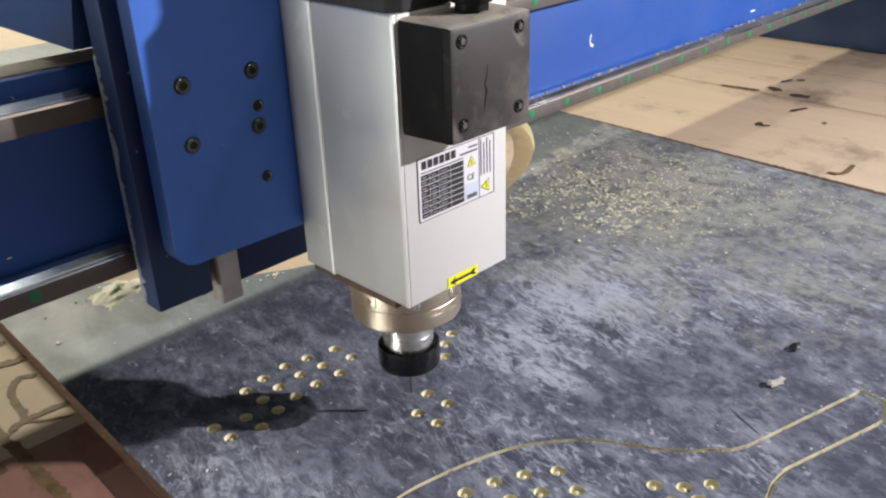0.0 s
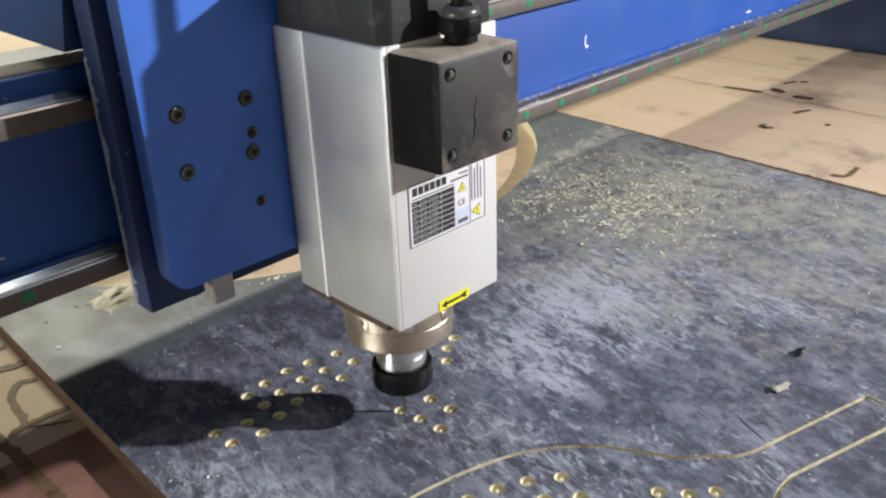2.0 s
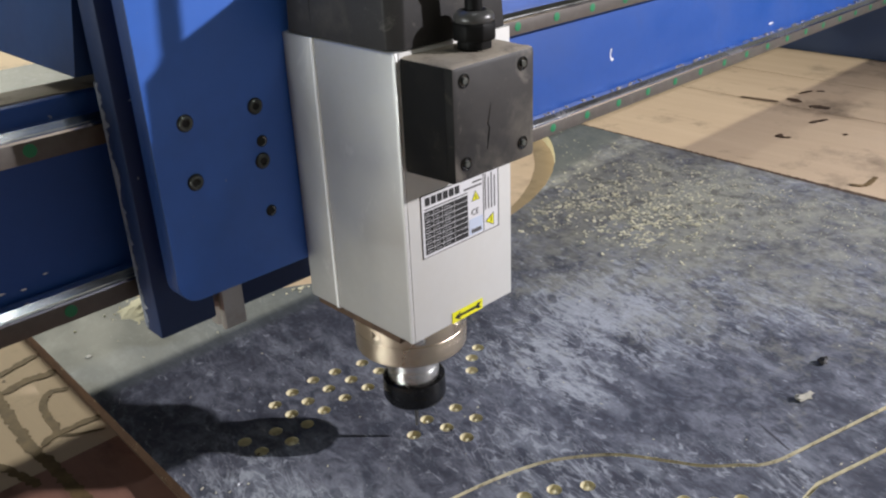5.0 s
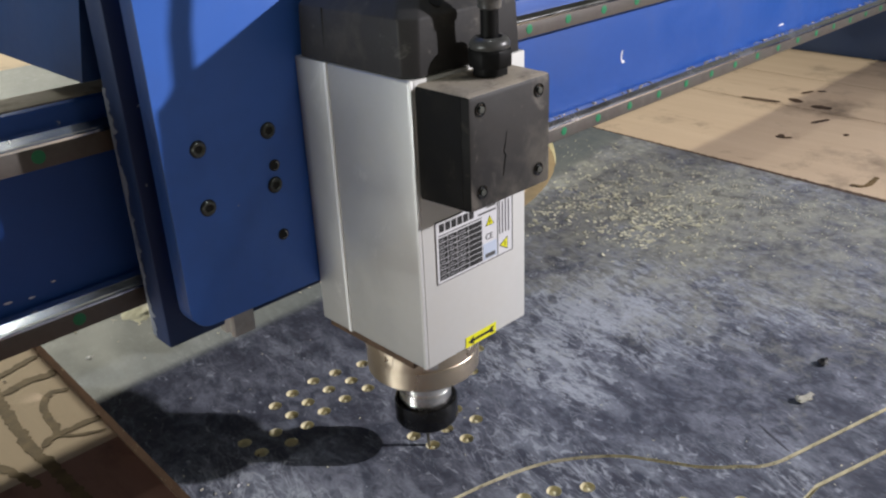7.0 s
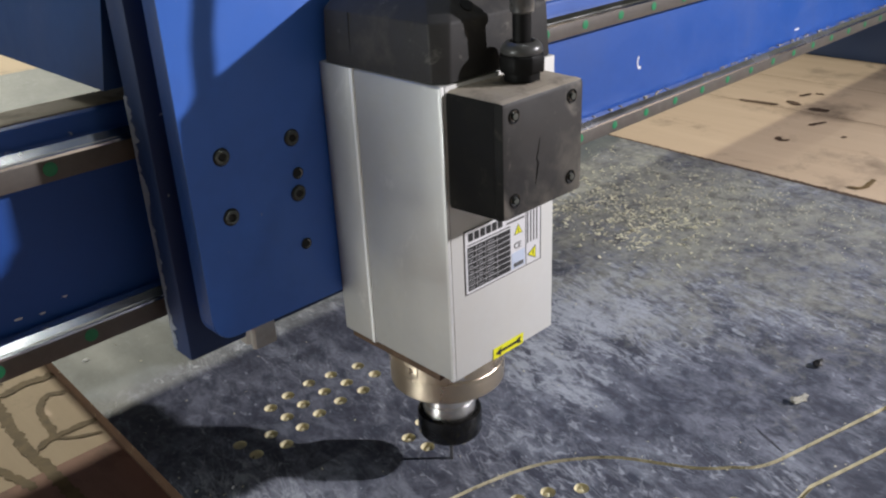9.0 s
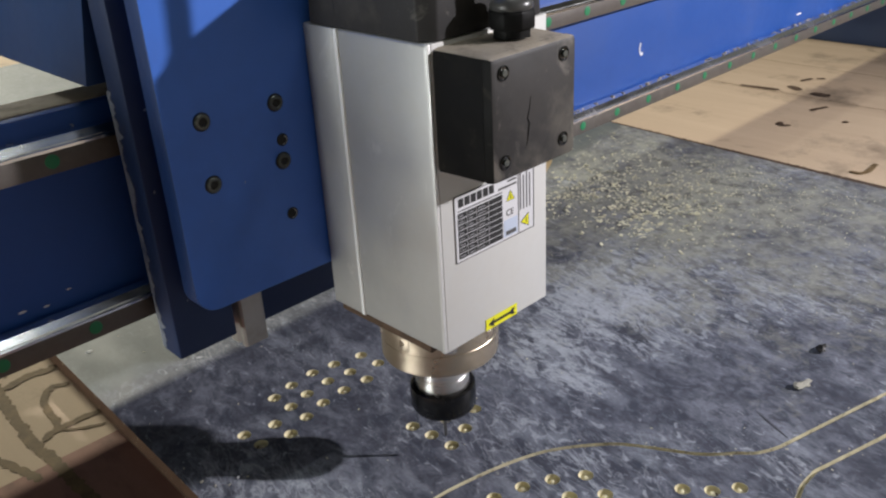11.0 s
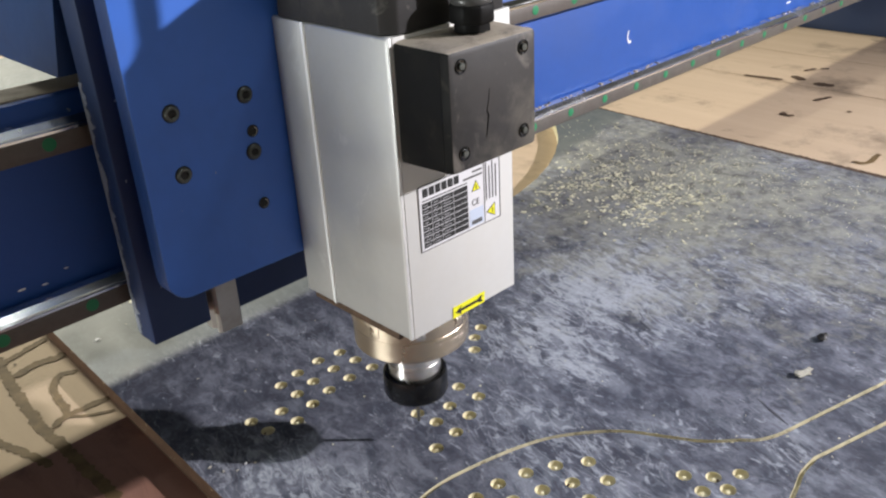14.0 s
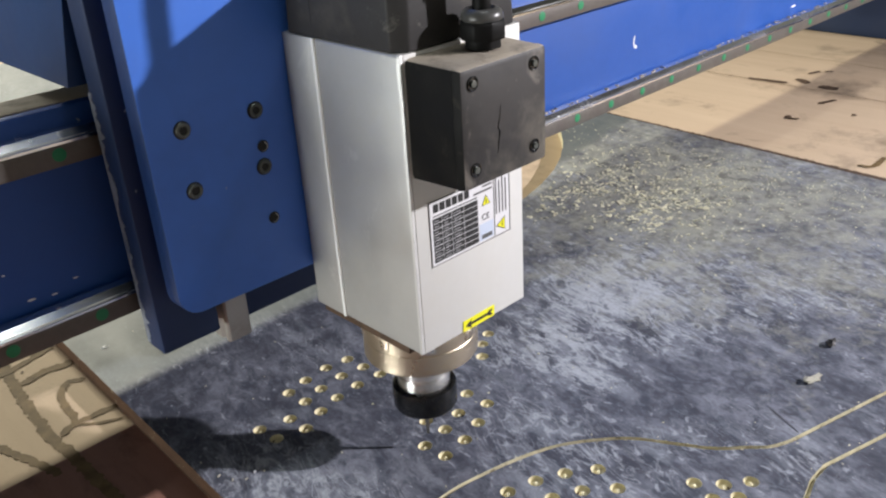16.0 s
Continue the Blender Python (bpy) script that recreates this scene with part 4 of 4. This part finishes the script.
    nose = lathe(bmesh.new(), [(0.0460, Z0 - 0.0073), (0.0460, 0.1110), (0.0430, 0.1100), (0.0430, 0.0985), (0.0425, 0.0980), (0.0430, 0.0975), (0.0430, 0.0822), (0.0422, 0.0812), (0.0310, 0.0808), (0.0290, 0.0785), (0.0200, 0.0783)], 64)
    nose = part("bearing_flange", nose, M_STEEL, s, "warm-toned turned steel bearing flange")
    nose.matrix_basis = pose(ax, ay, 0)
    for i in range(8):
        q = part("flange_notch", solid(-0.004, 0.004, 0.0405, 0.0437, 0.1000, 0.1108, 0.001), M_CHROME if i % 2 else M_STEEL, nose)
        q.matrix_basis = pose(0, 0, 0, 0, 0, 45 * i + 12)
    sh = part("shaft", lathe(bmesh.new(), [(0.0203, 0.0805), (0.0203, 0.064), (0.0197, 0.0635), (0.0197, 0.060), (0.0203, 0.0595), (0.0203, 0.044)], 48), M_CHROME, s, "polished spindle shaft")
    sh.matrix_basis = pose(ax, ay, 0)
    nut = part("collet_nut", lathe(bmesh.new(), [(0.0206, 0.0400), (0.0206, 0.0480), (0.0230, 0.0504), (0.0245, 0.0492), (0.0250, 0.0460), (0.0250, 0.0325), (0.0238, 0.0298), (0.0212, 0.0280), (0.0080, 0.0278), (0.0060, 0.0290)], 64), M_RUBBER, s, "glossy black collet nut cover")
    nut.matrix_basis = pose(ax, ay, 0)
    bit = part("router_bit", lathe(bmesh.new(), [(0.0016, 0.031), (0.0016, 0.010), (0.0013, 0.009), (0.0013, -0.0010), (0.0006, -0.0020)], 12), M_CARBIDE, s, "thin carbide router bit")
    bit.matrix_basis = pose(ax, ay, 0)
    label_plate(s)
    return s


def label_plate(s):
    """The maker's plate, in bars and shapes, and the arrow sticker."""
    y = 0.3741 - 0.0005
    x0, x1, z0, z1 = 0.3425, 0.4168, 0.1810, 0.2258
    lab = part("type_plate", solid(x0, x1, y - 0.0004, y - 0.0001, z0, z1), M_PAPER, s, "white printed type plate")

    def bar(a, b, c, d, mat=M_INK, lift=0.0001, name="print"):
        part(name, solid(x0 + a, x0 + b, y - 0.0004 - lift - 0.00015, y - 0.0004 - lift, z0 + c, z0 + d), mat, lab)

    W, H = x1 - x0, z1 - z0
    for a, b, c, d in ((0, W, 0, 0.0006), (0, W, H - 0.0006, H), (0, 0.0006, 0.0006, H - 0.0006), (W - 0.0006, W, 0.0006, H - 0.0006), (0.0585, 0.0590, 0.0008, H - 0.0008)):
        bar(a, b, c, d, M_GREYINK, name="border")
    # maker's mark as plain slabs
    for i in range(6):
        bar(0.0036 + 0.0055 * i, 0.0080 + 0.0055 * i, 0.0368, 0.0424, M_INK, name="mark")
    bar(0.0395, 0.0570, 0.0365, 0.0378, M_GREYINK)
    bar(0.0480, 0.0570, 0.0398, 0.0410, M_GREYINK)
    bar(0.0030, 0.0430, 0.0340, 0.0348, M_GREYINK)
    # table of dark cells
    for r in range(8):
        zz = 0.0295 - r * 0.0039
        xx = 0.0026
        for k, w in enumerate((0.0085, 0.0085, 0.0110, 0.0130)):
            bar(xx, xx + w - 0.0006, zz, zz + 0.0034, M_INK, name="table_cell")
            # unreadable entries as pale dashes
            if k < 3:
                u = 0.35 + 0.5 * abs(noise.noise(Vector((r * 3.1, k * 7.7, 0))))
                bar(xx + 0.0010, xx + 0.0010 + (w - 0.0026) * min(1.0, u + 0.25), zz + 0.0013, zz + 0.0019, M_FAINT, 0.0003, "table_entry")
            xx += w
    bar(0.0442, 0.0575, 0.0020, 0.0140, M_PALEBLUE, 0.00005)
    bar(0.0460, 0.0560, 0.0030, 0.0060, M_GREYINK)
    # conformity letters
    cu = bpy.data.curves.new("mark_text", "FONT")
    cu.body, cu.size, cu.extrude = "CE", 0.0062, 0.0001
    tmp = new("mark_text", cu)
    me = bpy.data.meshes.new_from_object(tmp.evaluated_get(bpy.context.evaluated_depsgraph_get()))
    bpy.data.objects.remove(tmp)
    me.materials.clear()
    me.materials.append(M_GREYINK)
    ce = new("conformity_letters", me)
    ce.parent = lab
    ce.matrix_basis = pose(x0 + 0.0465, y - 0.0006, z0 + 0.0165, 90, 0, 0)

    def tri_sign(cx, cz, r, rot):
        part("warning_triangle", prism([(cx + r * math.cos(radians(rot + 120 * i)), cz + r * math.sin(radians(rot + 120 * i))) for i in range(3)], y - 0.00058, y - 0.00045), M_INK, lab)
        part("warning_fill", prism([(cx + 0.82 * r * math.cos(radians(rot + 120 * i)), cz + 0.82 * r * math.sin(radians(rot + 120 * i))) for i in range(3)], y - 0.00068, y - 0.00055), M_YELLOW, lab)
        part("warning_bolt", prism([(cx - 0.0003, cz - r * 0.3), (cx + 0.0004, cz - r * 0.3), (cx + 0.0004, cz + r * 0.35), (cx - 0.0003, cz + r * 0.35)], y - 0.00078, y - 0.00066), M_INK, lab)

    tri_sign(x0 + 0.0510, z0 + 0.0290, 0.0048, 90)
    tri_sign(x0 + 0.0660, z0 + 0.0075, 0.0058, 180)
    for i in range(4):
        bar(0.0603 + 0.0031 * i, 0.0612 + 0.0031 * i, 0.0165, 0.0430 - 0.003 * (i % 2), M_GREYINK)
    st = part("arrow_sticker", prism([(0.3668, 0.1212), (0.3978, 0.1212), (0.3982, 0.1294), (0.3672, 0.1294)], y - 0.0006, y - 0.0002), M_YELLOW, s, "yellow sticker with a black arrow")
    part("arrow", prism([(0.3690, 0.1250), (0.3748, 0.1282), (0.3740, 0.1262), (0.3905, 0.1262), (0.3930, 0.1276), (0.3960, 0.1276), (0.3940, 0.1253), (0.3960, 0.1230),
                         (0.3930, 0.1230), (0.3905, 0.1242), (0.3740, 0.1242), (0.3748, 0.1220)], y - 0.0009, y - 0.00062), M_INK, st)


# ---- chips and dust ----
def chips():
    rnd = random.Random(4)
    verts, faces = [], []

    def flake(x, y, size):
        a, tilt = rnd.uniform(0, math.pi), rnd.uniform(-0.22, 0.22)
        w, h, th = size * rnd.uniform(0.6, 1.6), size * rnd.uniform(0.35, 0.9), size * rnd.uniform(0.06, 0.20)
        k = len(verts)
        ca, sa = math.cos(a), math.sin(a)
        for dz in (0, th):
            for u, v in ((-w, -h), (w, -h * rnd.uniform(0.5, 1)), (w * rnd.uniform(0.6, 1), h), (-w * rnd.uniform(0.5, 1), h)):
                verts.append((x + (u * ca - v * sa) / 2, y + (u * sa + v * ca) / 2, max(0.0002, dz + 0.0003 + (tilt * u + size * 0.08) * (1 if dz else 0.5))))
        for f in ((0, 3, 2, 1), (4, 5, 6, 7), (0, 1, 5, 4), (1, 2, 6, 5), (2, 3, 7, 6), (3, 0, 4, 7)):
            faces.append(tuple(k + i for i in f))

    def ok(x, y):
        return BX0 + 0.01 < x < BX1 - 0.01 and (x - DISC[0]) ** 2 + (y - DISC[1]) ** 2 > (DISC[2] + 0.006) ** 2

    for cx, cy, sx, sy, n, size in ((0.845, 0.655, 0.05, 0.022, 330, 0.0036), (0.87, 0.54, 0.045, 0.045, 680, 0.0037), (0.94, 0.60, 0.075, 0.07, 640, 0.0031),
                                    (1.04, 0.58, 0.035, 0.11, 340, 0.0025), (0.95, 0.42, 0.09, 0.08, 180, 0.0020), (0.96, 0.57, 0.09, 0.09, 1500, 0.0013), (1.03, 0.50, 0.05, 0.14, 800, 0.0013), (0.335, 0.832, 0.026, 0.007, 120, 0.0024), (0.50, 0.735, 0.02, 0.005, 160, 0.003)):
        for _ in range(n):
            x, y = rnd.gauss(cx, sx), rnd.gauss(cy, sy)
            if ok(x, y) and noise.noise(Vector((x * 45, y * 45, 3))) + 0.6 * noise.noise(Vector((x * 130, y * 130, 8))) > rnd.uniform(-0.6, 0.25):
                flake(x, y, size * rnd.choice((0.4, 0.6, 0.75, 0.95, 1.0, 1.3)))
    # torn fibres beside the routed lines
    for q in curve_through(LINES[0]):
        for _ in range(rnd.choice((0, 0, 1, 2))):
            u, v = q.x + rnd.gauss(0, 0.0030), q.y + rnd.gauss(0, 0.0030)
            flake(u, v, rnd.choice((0.0007, 0.0010, 0.0014)))
    for _ in range(170):
        x, y = rnd.uniform(BX0, BX1), rnd.uniform(0.05, 0.8)
        if ok(x, y):
            flake(x, y, rnd.choice((0.0012, 0.0016, 0.002)))
    me = bpy.data.meshes.new("wood_chips")
    me.from_pydata(verts, [], faces)
    me.materials.append(M_CHIPS)
    tagged(new("wood_chips", me), "pale yellow wood chips scattered over the dark sheet", "wood chips", kind="stuff")


def crumb(name, x, y, size, mat, label, seed, turn=0.0):
    bm = bmesh.new()
    bmesh.ops.create_icosphere(bm, subdivisions=2, radius=1.0)
    for v in bm.verts:
        k = 1 + 0.75 * noise.noise(v.co * 2.3 + Vector((seed, 0, 0))) + 0.3 * noise.noise(v.co * 6 + Vector((seed, 3, 0)))
        v.co = Vector((v.co.x * size[0] * k, v.co.y * size[1] * k, v.co.z * size[2] * k))
    low = min(v.co.z for v in bm.verts)
    bmesh.ops.translate(bm, vec=(0, 0, -low), verts=bm.verts[:])
    ob = part(name, bm, mat)
    ob.matrix_basis = pose(x, y, 0, 0, 0, turn)
    tagged(ob, label, "debris", "crumbs on the sheet")


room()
machine_table()
spoilboard()
stone_board()
PLUGS = plugs()
GANTRY = gantry()
CARRIAGE = carriage()
PLATE = z_plate()
SPINDLE = spindle()
chips()
def sawdust():
    bm = bmesh.new()
    n, rows = 30, []
    for i in range(n + 1):
        row = []
        for k in range(n + 1):
            u, v = -1 + 2 * i / n, -1 + 2 * k / n
            q = Vector((u * 2.1, v * 2.1, 4.0))
            h = max(0.0, 1 - (u * u + v * v) ** 0.5 + 0.55 * noise.noise(q) + 0.25 * noise.noise(q * 3.1) - 0.1)
            row.append(bm.verts.new((0.038 * u, 0.030 * v, 0.0055 * h * (1 + 0.5 * noise.noise(q * 9)) - 0.0004)))
        rows.append(row)
    for a, b in zip(rows, rows[1:]):
        for k in range(n):
            if max(v.co.z for v in (a[k], b[k], b[k + 1], a[k + 1])) > -0.0003:
                bm.faces.new((a[k], b[k], b[k + 1], a[k + 1]))
    bmesh.ops.delete(bm, geom=[v for v in bm.verts if not v.link_faces], context="VERTS")
    ob = part("sawdust", bm, M_CHIPS, smooth=60)
    ob.matrix_basis = pose(0.331, 0.828, 0.0, 0, 0, 8)
    tagged(ob, "low heap of pale yellow sawdust on the dark sheet", "sawdust", kind="stuff")


sawdust()
crumb("dark_crumb", 0.7012, 0.2495, (0.006, 0.004, 0.003), M_BLACKDUST, "small dark crumb of burnt board on the sheet", 1.0, 20)
crumb("pale_crumb", 0.6393, 0.2360, (0.009, 0.0035, 0.0022), M_GREYBIT, "pale splinter of core board lying on the sheet", 5.0, -10)
crumb("grey_crumb", 0.6330, 0.2395, (0.004, 0.003, 0.0022), M_GREYBIT, "grey torn scrap lying beside a pale splinter", 3.0, 30)
for i, (x, y, a, turn) in enumerate(((0.2430, 0.5030, 0.0019, 35), (0.2465, 0.5040, 0.0008, 80), (0.2780, 0.6370, 0.0012, 0), (0.234, 0.501, 0.0014, 10), (0.226, 0.508, 0.0016, 50), (0.221, 0.520, 0.0018, 20), (0.2195, 0.545, 0.0014, 70), (0.762, 0.2300, 0.0020, 10), (0.80, 0.322, 0.0018, 30))):
    crumb("white_crumb", x, y, (a, a * 0.5, a * 0.3), M_WHITEMARK if i in (0, 1) else M_GREYBIT, "small pale crumb of torn board on the sheet", 11.0 + i, turn)
crumb("bright_crumb", 0.245, 0.775, (0.0030, 0.0024, 0.0005), M_WHITEMARK, "tiny white crumb lying on the sheet", 7.0)


# ---- what moves ----
def eased(u):
    u = max(0.0, min(1.0, u))
    return u * u * (3 - 2 * u)


HEIGHT = [(0.0, 0.0198), (0.35, 0.0198), (0.52, 0.0146), (0.66, 0.0072), (0.78, 0.0016), (1.0, 0.0002), (1.7, 0.0002), (2.0, 0.0020), (2.12, 0.0045), (2.3, 0.0157), (2.42, 0.0198), (9.0, 0.0198)]


def height(p):
    for (a, za), (b, zb) in zip(HEIGHT, HEIGHT[1:]):
        if a <= p <= b:
            return za + (zb - za) * (p - a) / (b - a)
    return HEIGHT[-1][1]


def head_at(t):
    """How far the head stands from its place at 7 s."""
    k = min(5, int((t + 0.19) // CYCLE))
    p = t - k * CYCLE
    x, y = STARTS[k]
    if p > 2.52 and k < 5:
        u = eased((p - 2.52) / 0.55)
        return x + (STARTS[k + 1][0] - x) * u, y + (STARTS[k + 1][1] - y) * u, 0.0198
    if k == 0 and p < 0.33:
        u = eased(0.42 + 0.58 * p / 0.33)
        return 0.0240 + (x - 0.0240) * u, 0.0020 + (y - 0.0020) * u, 0.0198
    if p < 0.33 and k:
        u = eased((p + CYCLE - 2.52) / 0.55)
        px, py = STARTS[k - 1]
        return px + (x - px) * u, py + (y - py) * u, 0.0198
    if 0.9 < p < 2.0:
        a = 2 * math.pi * (p - 0.9) / 1.1
        ex, ey = -TURN_C[0], -TURN_C[1]
        return (x + TURN_C[0] + ex * math.cos(a) - ey * math.sin(a), y + TURN_C[1] + ex * math.sin(a) + ey * math.cos(a), height(p))
    return x, y, height(p)


DRIFT = [(0.0, 0.6, 1.0, 0.4), (0.9, 1.0, 0.3, 0.0), (1.5, 1.7, 0.8, 0.5), (2.0, 0.2, 0.4, 0.1), (3.0, 0.8, 0.9, 0.0), (3.5, 0.6, 1.0, 1.5), (4.0, 0.3, 0.5, 0.0), (6.0, -0.4, 0.0, 0.0), (6.5, -1.1, -0.8, -0.3),
         (7.0, 0.3, -0.2, 0.0), (8.0, -0.8, -0.7, -0.6), (9.0, 0.1, -0.1, -0.5), (11.5, -0.4, -0.6, 1.2), (12.0, -0.9, -1.4, 0.0), (12.5, 0.7, 0.1, 0.1), (13.0, -0.8, 0.5, -0.2), (13.5, -0.9, 0.1, 0.0),
         (14.0, 0.4, 0.6, 0.0), (14.5, 0.6, 0.2, 0.1), (15.0, 2.4, 0.4, 0.1), (15.5, 2.7, -0.7, 0.0), (16.0, 0.3, 0.3, 0.0)]


def placed(t):
    """The head's place with its small departures (in millimetres) from the cycle."""
    for a, b in zip(DRIFT, DRIFT[1:]):
        if a[0] <= t <= b[0]:
            u = (t - a[0]) / (b[0] - a[0])
            return tuple(h + 0.001 * (p + (q - p) * u) for h, p, q in zip(head_at(t), a[1:], b[1:]))
    return head_at(t)


def motions():
    ts = [i / 10 for i in range(161)]
    at = [placed(t) for t in ts]
    walk(SPINDLE, [(t, pose(*p)) for t, p in zip(ts, at)])
    walk(PLATE, [(t, pose(*p)) for t, p in zip(ts, at)])
    walk(CARRIAGE, [(t, pose(p[0], p[1], 0)) for t, p in zip(ts, at)])
    walk(GANTRY, [(t, pose(0, p[1], 0)) for t, p in zip(ts, at)])
    for i, plug in enumerate(PLUGS):
        a = i * CYCLE + 0.9
        rows = [(0.0, pose(0, 0, 0)), (a, pose(0, 0, 0)), (a + 0.9, pose(0, 0, -0.0072)), (16.0, pose(0, 0, -0.0072))]
        walk(plug, rows if a + 0.9 < 16 else rows[:2] + [(16.0, pose(0, 0, -0.0058))])


motions()
